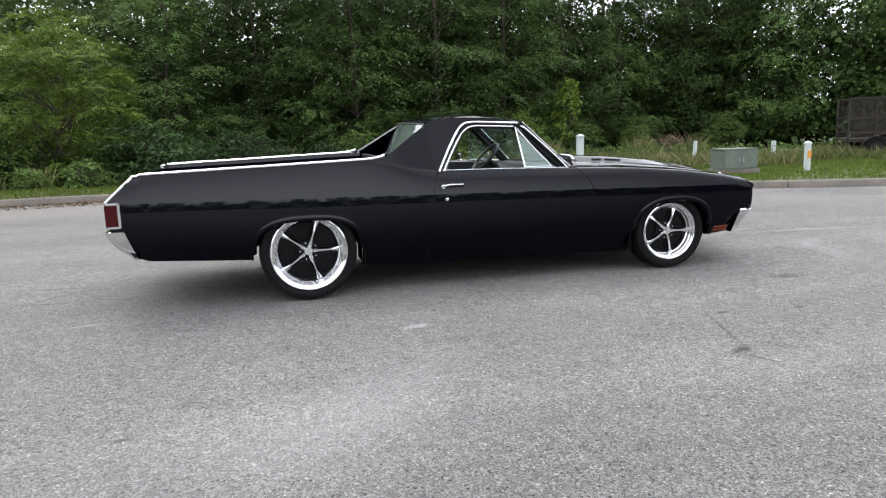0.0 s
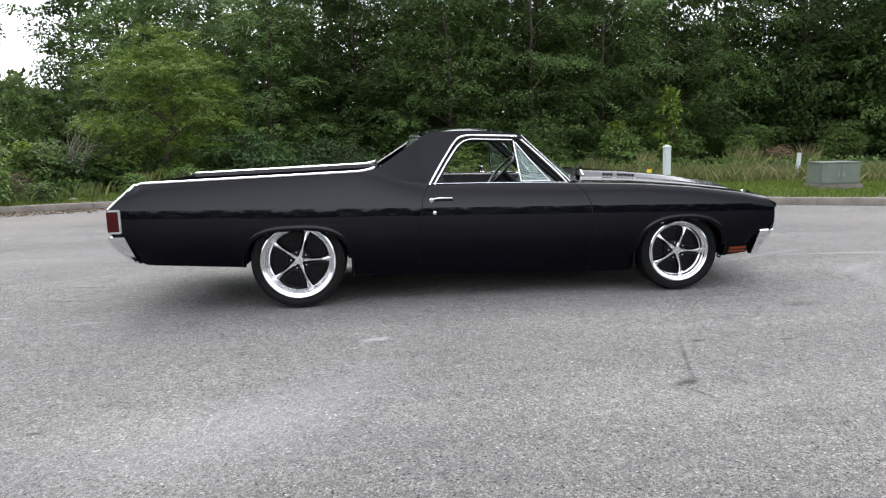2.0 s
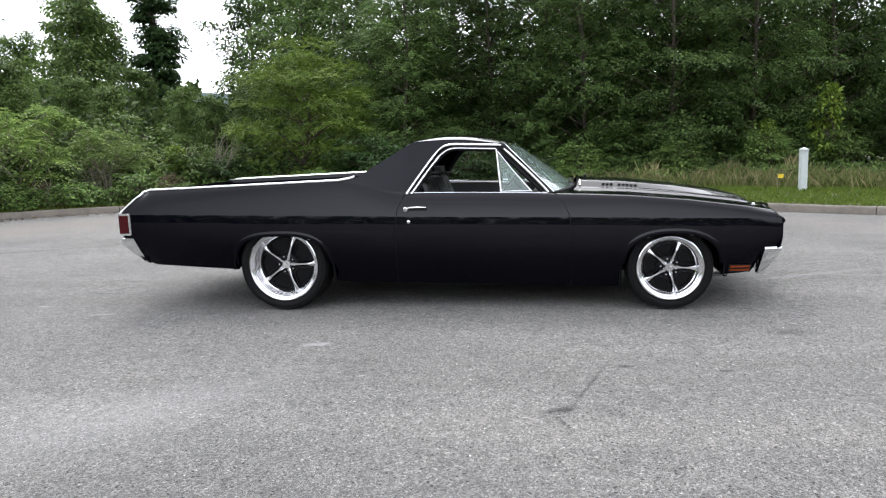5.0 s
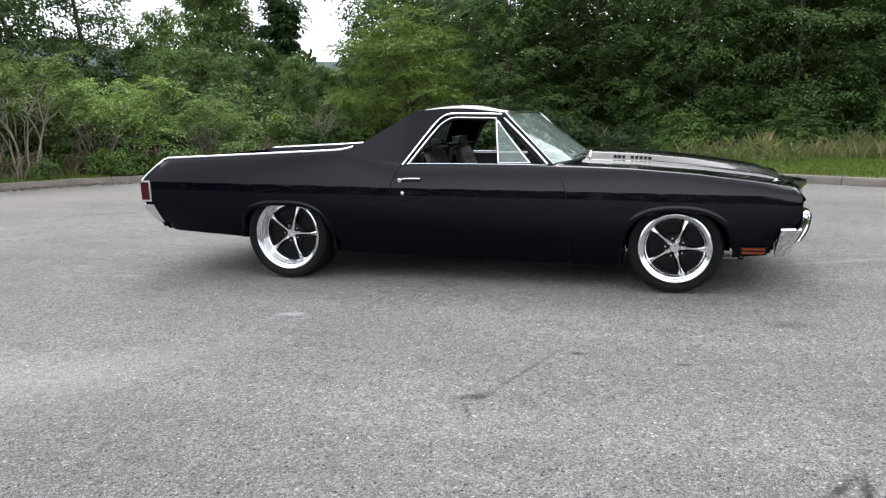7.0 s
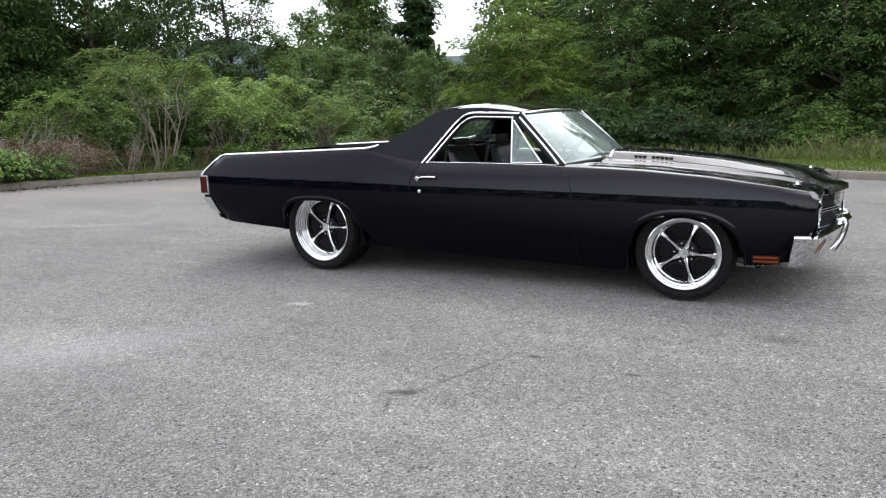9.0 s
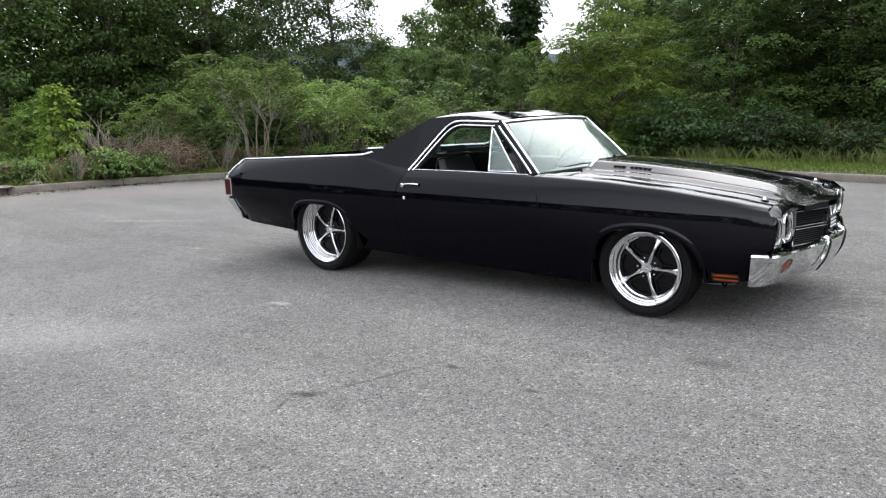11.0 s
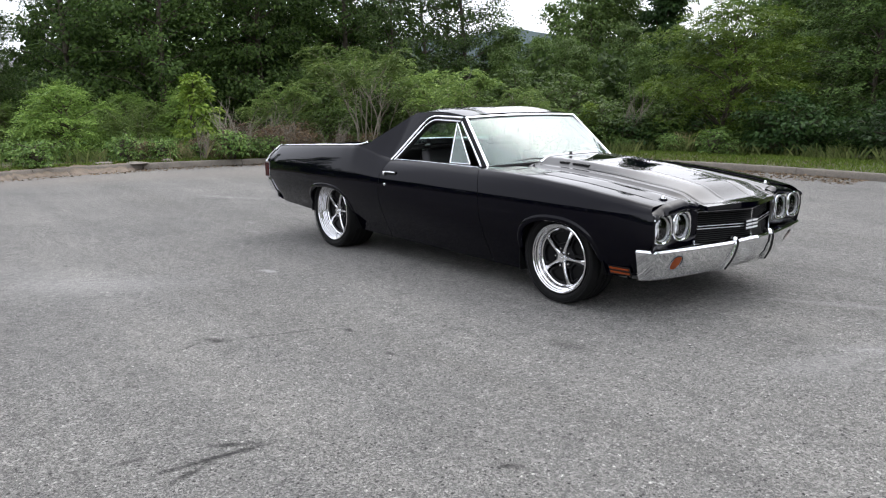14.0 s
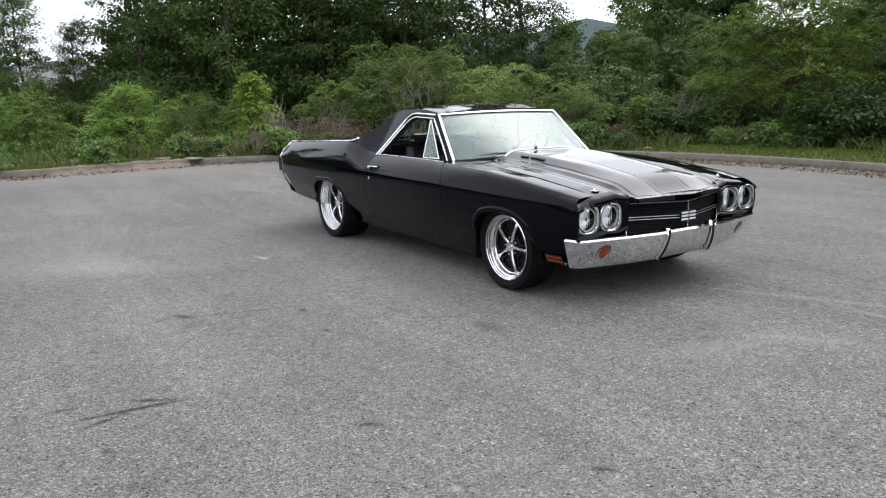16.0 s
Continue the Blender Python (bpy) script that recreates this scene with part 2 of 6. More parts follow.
SEAM = simple("pale_piping", (0.25, 0.25, 0.25), 0.6, 0, 0.1, 20.0)
RUBBLE = simple("dirty_broken_concrete", (0.17, 0.15, 0.125), 0.95, 0, 0.5, 6.0, 0.6, 40.0)
STEEL = simple("brushed_steel", (0.4, 0.4, 0.41), 0.4, 1.0, 0.15, 30.0)
RED_LENS = simple("red_lens_plastic", (0.045, 0.003, 0.004), 0.2, 0, 0.3, 40.0, spec=0.25)
AMBER_LENS = simple("amber_lens_plastic", (0.24, 0.042, 0.006), 0.18, 0, 0.25, 40.0, coat=0.25)
ASPHALT = asphalt()
CONCRETE = simple("weathered_concrete", (0.15, 0.132, 0.11), 0.9, 0, 0.4, 3.0, 0.5, 60.0)
SOIL = simple("leaf_littered_soil", (0.075, 0.078, 0.036), 0.95, 0, 0.5, 1.5, 0.6, 20.0)
DRIFT = simple("brown_soil_and_debris", (0.15, 0.118, 0.088), 0.95, 0, 0.6, 4.0, 0.8, 30.0)
BARK = simple("grey_brown_bark", (0.075, 0.06, 0.046), 0.9, 0, 0.45, 9.0, 0.7, 40.0)
PALE_BARK = simple("pale_grey_bark", (0.20, 0.175, 0.14), 0.85, 0, 0.35, 12.0, 0.5, 40.0)
LEAF_LOCUST = leafy("locust_leaves", (0.043, 0.079, 0.025), (0.138, 0.217, 0.056))
LEAF_DARK = leafy("dark_oak_leaves", (0.032, 0.060, 0.018), (0.10, 0.16, 0.038))
LEAF_LIME = leafy("light_vine_leaves", (0.072, 0.128, 0.020), (0.200, 0.285, 0.045))
LEAF_MID = leafy("mid_green_leaves", (0.050, 0.092, 0.022), (0.14, 0.205, 0.055))
LEAF_BRIGHT = leafy("bright_shrub_leaves", (0.086, 0.148, 0.032), (0.20, 0.295, 0.066))
LEAF_FROND = leafy("sumac_fronds", (0.095, 0.160, 0.042), (0.24, 0.325, 0.090))
LEAF_SUMAC = leafy("sumac_leaves", (0.066, 0.128, 0.034), (0.19, 0.28, 0.075))
LEAF_YELLOW = leafy("yellow_green_leaves", (0.10, 0.165, 0.025), (0.22, 0.30, 0.05))
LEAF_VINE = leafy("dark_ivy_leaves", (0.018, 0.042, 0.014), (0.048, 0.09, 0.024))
GRASS = leafy("mown_grass_blades", (0.085, 0.14, 0.02), (0.20, 0.27, 0.05), 0.6)
WEED = leafy("tall_weed_blades", (0.07, 0.10, 0.026), (0.20, 0.225, 0.08), 0.6)
STRAW = leafy("dry_grass_stems", (0.15, 0.14, 0.065), (0.32, 0.285, 0.15), 0.7)


def glass(name, tint, rough=0.0):
    m, nt, b = mat_base(name)
    b.inputs["Base Color"].default_value = (*tint, 1)
    b.inputs["Transmission Weight"].default_value = 0.95
    b.inputs["Roughness"].default_value = rough
    b.inputs["IOR"].default_value = 1.44
    return m


GLASS = glass("clear_window_glass", (0.74, 0.89, 0.83))


def thin_lens(name, tint):
    """Thin pressed glass: clear straight on, mirror-like at a slant, with vertical flutes."""
    m, nt, b = mat_base(name)
    nt.nodes.remove(b)
    clear = nd(nt, "ShaderNodeBsdfTransparent", Color=(*tint, 1))
    shine = nd(nt, "ShaderNodeBsdfGlossy", Color=(1, 1, 1, 1), Roughness=0.03)
    wave = nd(nt, "ShaderNodeTexWave", Scale=22.0, Distortion=0.3)
    wave.bands_direction = "Y"
    nt.links.new(coords(nt), wave.inputs["Vector"])
    bump(nt, shine, wave.outputs["Fac"], 0.10, 0.002)
    fres = nd(nt, "ShaderNodeFresnel", IOR=1.5)
    mix = nd(nt, "ShaderNodeMixShader")
    nt.links.new(fres.outputs["Fac"], mix.inputs["Fac"])
    nt.links.new(clear.outputs["BSDF"], mix.inputs[1])
    nt.links.new(shine.outputs["BSDF"], mix.inputs[2])
    nt.links.new(mix.outputs["Shader"], nt.nodes["Material Output"].inputs["Surface"])
    return m


LENS = thin_lens("headlamp_glass", (0.97, 0.98, 0.98))

# distance haze is painted into the hill's blue-green base colour
FAR_HILL = simple("haze_tinted_wooded_hill", (0.032, 0.056, 0.058), 0.95, 0, 0.35, 0.06, 0.3, 0.5)

ENAMEL = simple("white_badge_enamel", (0.7, 0.7, 0.7), 0.25, 0, 0.06, 20.0)
POST_WHITE = simple("chalky_pale_plastic", (0.50, 0.55, 0.53), 0.6, 0, 0.12, 10.0)
BOX_GREEN = simple("grey_green_enamel", (0.125, 0.15, 0.12), 0.5, 0, 0.2, 5.0)
RUST = simple("rusty_dark_steel", (0.030, 0.023, 0.018), 0.8, 0.2, 0.5, 9.0, 0.3, 60.0)
TAG = simple("orange_tag", (0.65, 0.28, 0.04), 0.6, 0, 0.2, 20.0)
YELLOW = simple("yellow_flag", (0.75, 0.55, 0.03), 0.6, 0, 0.1, 20.0)
SHINGLE = simple("grey_roof_shingles", (0.20, 0.195, 0.19), 0.9, 0, 0.3, 4.0, 0.4, 12.0)
SIDING = simple("pale_siding", (0.33, 0.32, 0.30), 0.7, 0, 0.1, 2.0)
DEAD_LEAF = leafy("dead_leaf_litter", (0.06, 0.043, 0.027), (0.24, 0.17, 0.105), 0.8)
BRICK = simple("broken_red_brick", (0.30, 0.14, 0.10), 0.9, 0, 0.35, 12.0, 0.5, 60.0)

# ---- mesh helpers ----
def bm_mesh(name, bm, smooth=None):
    me = bpy.data.meshes.new(name)
    bmesh.ops.recalc_face_normals(bm, faces=bm.faces)
    bm.to_mesh(me)
    bm.free()
    if smooth is not None:
        me.shade_smooth()
        if smooth < 179:
            me.set_sharp_from_angle(angle=radians(smooth))
    return me


def part(name, data, material, parent=None, label="", smooth=35):
    """One mesh object, from a bmesh or a mesh, under a thing or a part."""
    me = bm_mesh(name, data, smooth) if isinstance(data, bmesh.types.BMesh) else data
    if material is not None and not me.materials:
        me.materials.append(material)
    ob = new(name, me)
    if parent is not None:
        ob.parent = parent
    if label:
        tagged(ob, label)
    return ob


def thing(name, label, category, group="", kind="", m=None):
    ob = tagged(new(name), label, category, group, kind)
    ob.empty_display_size = 0.2
    if m is not None:
        ob.matrix_basis = m
    return ob


def box(x0, x1, y0, y1, z0, z1, bevel=0.0, segments=2, bm=None):
    bm = bm or bmesh.new()
    made = bmesh.ops.create_cube(bm, size=1.0, matrix=Matrix.LocRotScale(((x0 + x1) / 2, (y0 + y1) / 2, (z0 + z1) / 2), None, (abs(x1 - x0), abs(y1 - y0), abs(z1 - z0))))
    if bevel:
        edges = list({e for v in made["verts"] for e in v.link_edges})
        bmesh.ops.bevel(bm, geom=edges, offset=bevel, segments=segments, affect="EDGES", clamp_overlap=True)
    return bm


def grid_mesh(name, rows, smooth=35, close=False, thick=0.0, flip=False):
    """A sheet from rows of points (all of one length), with thickness along its normals if asked."""
    nr, nc = len(rows), len(rows[0])
    verts = [Vector(p) for row in rows for p in row]
    faces = []
    for i in range(nr - 1):
        for j in range(nc if close else nc - 1):
            k = (j + 1) % nc
            f = (i * nc + j, i * nc + k, (i + 1) * nc + k, (i + 1) * nc + j)
            faces.append(f[::-1] if flip else f)
    bm = bmesh.new()
    bv = [bm.verts.new(v) for v in verts]
    for f in faces:
        try:
            bm.faces.new([bv[i] for i in f])
        except ValueError:
            pass
    bmesh.ops.remove_doubles(bm, verts=bm.verts, dist=1e-5)
    bm.normal_update()
    if thick:
        bmesh.ops.solidify(bm, geom=bm.faces[:], thickness=thick)
        bmesh.ops.recalc_face_normals(bm, faces=bm.faces[:])
    me = bpy.data.meshes.new(name)
    bm.to_mesh(me)
    bm.free()
    me.shade_smooth()
    if smooth < 179:
        me.set_sharp_from_angle(angle=radians(smooth))
    return me


def smooth_path(pts, n=6, closed=False):
    """Catmull-Rom through the points."""
    p = [Vector(q) for q in pts]
    out = []
    m = len(p)
    for i in range(m if closed else m - 1):
        a, b, c, d = (p[(i - 1) % m], p[i], p[(i + 1) % m], p[(i + 2) % m]) if closed else (p[max(i - 1, 0)], p[i], p[i + 1], p[min(i + 2, m - 1)])
        for k in range(n):
            t = k / n
            out.append(0.5 * ((2 * b) + (c - a) * t + (2 * a - 5 * b + 4 * c - d) * t * t + (3 * b - a - 3 * c + d) * t ** 3))
    if not closed:
        out.append(p[-1].copy())
    return out


def tube(path, radius, sides=8, closed=False, flat=1.0, up=(0, 0, 1), bm=None, taper=None):
    """A rod along a path; flat squeezes the section along up."""
    bm = bm or bmesh.new()
    rings = []
    n = len(path)
    for i, q in enumerate(path):
        q = Vector(q)
        a = Vector(path[(i - 1) % n] if closed or i else path[0])
        b = Vector(path[(i + 1) % n] if closed or i < n - 1 else path[-1])
        d = (b - a).normalized()
        s = d.cross(Vector(up))
        s = s.normalized() if s.length > 1e-4 else d.orthogonal().normalized()
        u = s.cross(d).normalized()
        r = radius if taper is None else radius * (1 + (taper - 1) * i / max(1, n - 1))
        rings.append([bm.verts.new(q + s * (r * math.cos(2 * math.pi * k / sides)) + u * (r * flat * math.sin(2 * math.pi * k / sides))) for k in range(sides)])
    for i in range(n if closed else n - 1):
        r0, r1 = rings[i], rings[(i + 1) % n]
        for k in range(sides):
            bm.faces.new((r0[k], r0[(k + 1) % sides], r1[(k + 1) % sides], r1[k]))
    if not closed:
        bm.faces.new(rings[0][::-1])
        bm.faces.new(rings[-1])
    return bm


def lathe(profile, steps=48, axis="y", bm=None):
    """Profile of (along, radius) turned round the axis."""
    bm = bm or bmesh.new()
    rings = []
    for a, r in profile:
        ring = []
        for k in range(steps):
            c, s = math.cos(2 * math.pi * k / steps), math.sin(2 * math.pi * k / steps)
            ring.append(bm.verts.new({"y": (r * c, a, r * s), "x": (a, r * c, r * s), "z": (r * c, r * s, a)}[axis]))
        rings.append(ring)
    for r0, r1 in zip(rings, rings[1:]):
        for k in range(steps):
            bm.faces.new((r0[k], r0[(k + 1) % steps], r1[(k + 1) % steps], r1[k]))
    return bm


def lerp_table(table, x):
    xs, ys = zip(*table)
    return float(np.interp(x, xs, ys))


def soft_table(table, x):
    """Smooth interpolation through a short table."""
    if x <= table[0][0]:
        return table[0][1]
    if x >= table[-1][0]:
        return table[-1][1]
    for i in range(len(table) - 1):
        (x0, y0), (x1, y1) = table[i], table[i + 1]
        if x0 <= x <= x1:
            m0 = (y1 - table[i - 1][1]) / (x1 - table[i - 1][0]) if i else (y1 - y0) / (x1 - x0)
            m1 = (table[i + 2][1] - y0) / (table[i + 2][0] - x0) if i + 2 < len(table) else (y1 - y0) / (x1 - x0)
            h = x1 - x0
            t = (x - x0) / h
            return (2 * t ** 3 - 3 * t * t + 1) * y0 + (t ** 3 - 2 * t * t + t) * h * m0 + (3 * t * t - 2 * t ** 3) * y1 + (t ** 3 - t * t) * h * m1


def sstep(a, b, x):
    t = min(1.0, max(0.0, (x - a) / (b - a)))
    return t * t * (3 - 2 * t)

# ---- ground, road, kerb ----
def road_z(x, y):
    s = sstep(3.5, 8.5, math.hypot(x, y + 1))
    far = min(1.0, 14 / max(14.0, math.hypot(x, y)))
    return s * far * (-0.012 * x - 0.02 * y)


KERB_LINE = smooth_path([(-11.2, -4.0, 0), (-12.2, -0.8, 0), (-12.55, 2.4, 0), (-11.9, 5.8, 0), (-10.4, 8.2, 0), (-8.0, 10.1, 0), (-5.0, 10.95, 0), (-1.6, 10.75, 0), (2.2, 9.6, 0), (5.6, 7.35, 0), (8.2, 6.0, 0), (12.0, 4.7, 0), (20.0, 2.0, 0), (34.0, -4.0, 0), (36.0, -14.0, 0), (22.0, -24.0, 0), (0.0, -28.0, 0), (-14.0, -22.0, 0), (-12.5, -10.0, 0)], 8, True)
CENTRE = Vector((0.0, -2.0, 0.0))


def kerb_at(angle):
    """Distance of the kerb's face from the centre in that direction."""
    d = Vector((math.cos(angle), math.sin(angle), 0))
    best = 30.0
    n = len(KERB_LINE)
    for i in range(n):
        a, b = KERB_LINE[i] - CENTRE, KERB_LINE[(i + 1) % n] - CENTRE
        e = b - a
        den = d.x * e.y - d.y * e.x
        if abs(den) < 1e-9:
            continue
        t = (a.x * e.y - a.y * e.x) / den
        u = (a.x * d.y - a.y * d.x) / den
        if t > 0 and -1e-6 <= u <= 1 + 1e-6:
            best = t
    return best


TURN = 360
ANG = [2 * math.pi * i / TURN for i in range(TURN)]
KERB_R = [kerb_at(a) for a in ANG]


def polar(a, r):
    return CENTRE.x + math.cos(a) * r, CENTRE.y + math.sin(a) * r


def land_z(x, y):
    """Height of the land outside the kerb: a verge, then a slope down into the trees and hills far off."""
    a = math.atan2(y - CENTRE.y, x - CENTRE.x) % (2 * math.pi)
    k = KERB_R[int(a / (2 * math.pi) * TURN) % TURN]
    r = math.hypot(x - CENTRE.x, y - CENTRE.y)
    d = r - k
    kx, ky = polar(a, k)
    base = road_z(kx, ky) + 0.13
    dip = -0.3 * sstep(1.5, 12, d) * (0.5 + 0.5 * sstep(2, -6, x))
    wob = 0.05 * noise.noise(Vector((x * 0.5, y * 0.5, 0))) * sstep(0.2, 2.0, d)
    return base + dip + wob


def build_ground():
    rows = []
    for f in (0.0, 0.06, 0.12, 0.18, 0.24, 0.3, 0.36, 0.42, 0.5, 0.58, 0.66, 0.74, 0.82, 0.9, 0.96, 1.0):
        row = []
        for a, k in zip(ANG, KERB_R):
            x, y = polar(a, k * f)
            row.append((x, y, road_z(x, y)))
        rows.append(row)
    # the paving runs on under the kerb
    rows.append([(*polar(a, k + 0.17), road_z(*polar(a, k)) - 0.01) for a, k in zip(ANG, KERB_R)])
    ob = part("road", grid_mesh("road", rows, 180, True), ASPHALT)
    tagged(ob, "worn grey asphalt turning circle with pale stone aggregate", "road", kind="structure")
    rows = []
    for d in (-0.05, 0.155, 0.16, 0.4, 0.8, 1.3, 2, 3, 4.5, 6.5, 9, 12, 16, 22, 30, 45, 70, 120, 240, 600, 1500, 3500):
        row = []
        for a, k in zip(ANG, KERB_R):
            x, y = polar(a, k + d)
            z = land_z(x, y) if d >= 0.16 else road_z(x, y) - 0.06
            row.append((x, y, z))
        rows.append(row)
    ob = part("ground", grid_mesh("ground", rows, 180, True), SOIL)
    tagged(ob, "soil verge with leaf litter under grass and trees", "ground", kind="structure")
    # kerb: sections with joints
    kerb = tagged(new("kerb"), "weathered grey concrete kerb round the turning circle", "kerb", kind="structure")
    n = len(KERB_LINE)
    lens = [0.0]
    for i in range(n):
        lens.append(lens[-1] + (KERB_LINE[(i + 1) % n] - KERB_LINE[i]).length)

    def along(s):
        s %= lens[-1]
        i = max(j for j in range(n) if lens[j] <= s)
        f = (s - lens[i]) / (lens[i + 1] - lens[i])
        a, b = KERB_LINE[i], KERB_LINE[(i + 1) % n]
        p = a.lerp(b, f)
        t = (b - a).normalized()
        return p, Vector((t.y, -t.x, 0))
    step = 2.4
    count = int(lens[-1] / step)
    step = lens[-1] / count
    for c in range(count):
        bm = bmesh.new()
        rings = []
        for q in range(7):
            p, side = along(c * step + 0.008 + (step - 0.016) * q / 6)
            out = -side
            if (p + out * 0.2 - CENTRE).length < (p - CENTRE).length:
                out = side
            z = road_z(p.x, p.y)
            w = 0.006 * noise.noise(p * 3.0)
            sec = [(0.0, -0.06), (0.012 + w, 0.10), (0.04, 0.135 + w), (0.15, 0.142 + w), (0.18, 0.12), (0.18, -0.06)]
            rings.append([bm.verts.new((p.x + out.x * o, p.y + out.y * o, z + h)) for o, h in sec])
        for r0, r1 in zip(rings, rings[1:]):
            for k in range(6):
                bm.faces.new((r0[k], r0[(k + 1) % 6], r1[(k + 1) % 6], r1[k]))
        bm.faces.new(rings[0])
        bm.faces.new(rings[-1][::-1])
        part("kerb_stone", bm, CONCRETE, kerb, smooth=40)


build_ground()

# ---- the car: a black coupe pickup; x runs forward, the road-side flank faces -y ----
CREASE = [(-2.85, 0.800), (-1.1, 0.757), (0.0, 0.731), (1.2, 0.703), (2.3, 0.672)]
WAIST = [(-2.85, 0.900), (-2.5, 0.925), (-1.5, 0.942), (0.0, 0.942), (1.2, 0.940), (1.8, 0.926), (2.1, 0.900), (2.25, 0.868)]
TUCK = [(0.0, 0.0), (0.04, -0.0034), (0.08, -0.0058), (0.12, -0.0058), (0.2, 0.006), (0.3, 0.039), (0.4, 0.085), (0.5, 0.132), (0.6, 0.18)]
SHOULDER = [(-2.70, 0.955), (-2.62, 0.966), (-1.8, 0.985), (-1.0, 1.004), (-0.8, 0.965), (-0.62, 0.920), (-0.5, 0.897), (0.0, 0.888), (0.68, 0.866), (1.2, 0.838), (1.6, 0.800), (2.0, 0.744), (2.17, 0.716), (2.25, 0.690)]
SILL = [(-2.75, 0.39), (-2.62, 0.372), (-1.9, 0.325), (-1.0, 0.215), (1.05, 0.165), (1.85, 0.255), (2.1, 0.275), (2.25, 0.28)]
INSET = [(-2.7, 0.085), (-1.2, 0.085), (-0.5, 0.105), (0.6, 0.105), (1.2, 0.078), (2.2, 0.045)]
AXLES = ((-1.473, 0.395, 0.277, 0.328, 2.8), (1.482, 0.352, 0.266, 0.312, 2.4))


def flank_y(x, z):
    zc, w, zt = lerp_table(CREASE, x), soft_table(WAIST, x), lerp_table(SHOULDER, x)
    if z <= zc:
        return w - soft_table(TUCK, zc - z)
    u = (z - zc) / max(0.02, zt - zc)
    front = sstep(0.55, 1.3, x)
    k = 0.38 + 0.2 * front
    return w - lerp_table(INSET, x) * (k * u + (1 - k) * u ** (2.4 + 1.6 * front))


def sill_z(x):
    z = lerp_table(SILL, x)
    for cx, a, b, cz, p in AXLES:
        q = abs(x - cx) / a
        if q < 1:
            z = max(z, cz + b * (1 - q ** p) ** (1 / p))
    return z


def flank_columns(x0, x1):
    xs = set(np.linspace(x0, x1, max(8, int((x1 - x0) / 0.045))).tolist())
    for cx, a, *_ in AXLES:
        for q in (-1.004, -1, -0.998, -0.99, -0.975, -0.95, -0.91, 0.91, 0.95, 0.975, 0.99, 0.998, 1, 1.004):
            if x0 + 0.02 < cx + a * q < x1 - 0.02:
                xs.add(cx + a * q)
    return sorted(xs)


def flank_panel(name, x0, x1, edge0, edge1, lip):
    """One outer panel; edge0 and edge1 give the shift in x of its ends by height; lip rolls the top inward."""
    rows = []
    for xn in flank_columns(x0, x1):
        zb, zc, zt = sill_z(xn), lerp_table(CREASE, xn), lerp_table(SHOULDER, xn)
        w0, w1 = sstep(0.22, 0.0, xn - x0), sstep(0.22, 0.0, x1 - xn)
        zs = [zb + (zc - 0.010 - zb) * (1 - (1 - k / 11) ** 1.3) for k in range(12)] + [zc, zc + 0.010] + [zc + 0.010 + (zt - zc - 0.010) * (k / 8) for k in range(1, 9)]
        row = []
        for z in zs:
            x = xn + w0 * lerp_table(edge0, z) + w1 * lerp_table(edge1, z)
            row.append((x, -flank_y(xn, z), z))
        x, y, z = row[-1]
        for k in range(1, len(lip) + 1):
            dy, dz = lip[k - 1]
            row.append((x, y + dy, z + dz))
        x, y, z = row[0]
        row.insert(0, (x, y + 0.03, z + 0.004))
        rows.append(row)
    return grid_mesh(name, rows, 50, flip=False)


def mirrored(me):
    """The same mesh on the other flank."""
    m2 = me.copy()
    m2.transform(Matrix.Diagonal((1, -1, 1, 1)))
    m2.flip_normals()
    return m2


def both(name, me, material, parent, label="", smooth=None):
    """A part on the right flank and its twin on the left."""
    if isinstance(me, bmesh.types.BMesh):
        me = bm_mesh(name, me, 35)
    a = part(name, me, material, parent, label)
    b = part(name, mirrored(me), material, parent, label)
    return a, b


car = thing("coupe_pickup", "glossy black vintage coupe pickup with chrome trim, parked on asphalt", "car")
ROLL = [(0.012, 0.008), (0.03, 0.011), (0.06, 0.011)]
REAR_EDGE = [(0.33, 0.10), (0.40, 0.12), (0.60, -0.03), (0.80, -0.035), (0.965, 0.14), (1.0, 0.15)]
DOOR_REAR = [(0.2, -0.075), (0.31, -0.07), (0.60, -0.055), (0.78, -0.035), (0.85, -0.005), (0.89, 0.012), (1.0, 0.02)]
DOOR_FRONT = [(0.15, 0.045), (0.48, 0.045), (0.66, 0.045), (0.72, 0.035), (0.80, 0.0), (0.87, -0.06), (1.0, -0.07)]
NOSE_EDGE = [(0.25, -0.15), (0.40, -0.09), (0.46, 0.0), (0.52, 0.040), (0.58, 0.048), (0.63, 0.044), (0.665, 0.030), (0.695, 0.006), (0.74, -0.04), (0.8, -0.06)]

quarter = flank_panel("quarter_panel", -2.765, -0.497, REAR_EDGE, DOOR_REAR, ROLL)
both("quarter_panel", quarter, PAINT, car)
door_me = flank_panel("door_skin", -0.491, 0.713, DOOR_REAR, DOOR_FRONT, [(0.006, 0.004), (0.02, 0.005), (0.075, 0.004)])
doors = both("door", door_me, PAINT, car)
fender = flank_panel("front_fender", 0.719, 2.19, DOOR_FRONT, NOSE_EDGE, [(0.008, 0.005), (0.03, 0.009), (0.08, 0.013), (0.127, 0.015), (0.129, -0.005)])
both("front_fender", fender, PAINT, car)


for xg, table in ((-0.494, DOOR_REAR), (0.716, DOOR_FRONT)):
    both("gap_seal", grid_mesh("gap_seal", [[(xg + lerp_table(table, z) + d, -flank_y(xg, z) + 0.007, z) for d in (-0.035, 0.0, 0.035)] for z in np.linspace(0.20, 0.86, 16)], 60, thick=-0.003), TRIM, car)


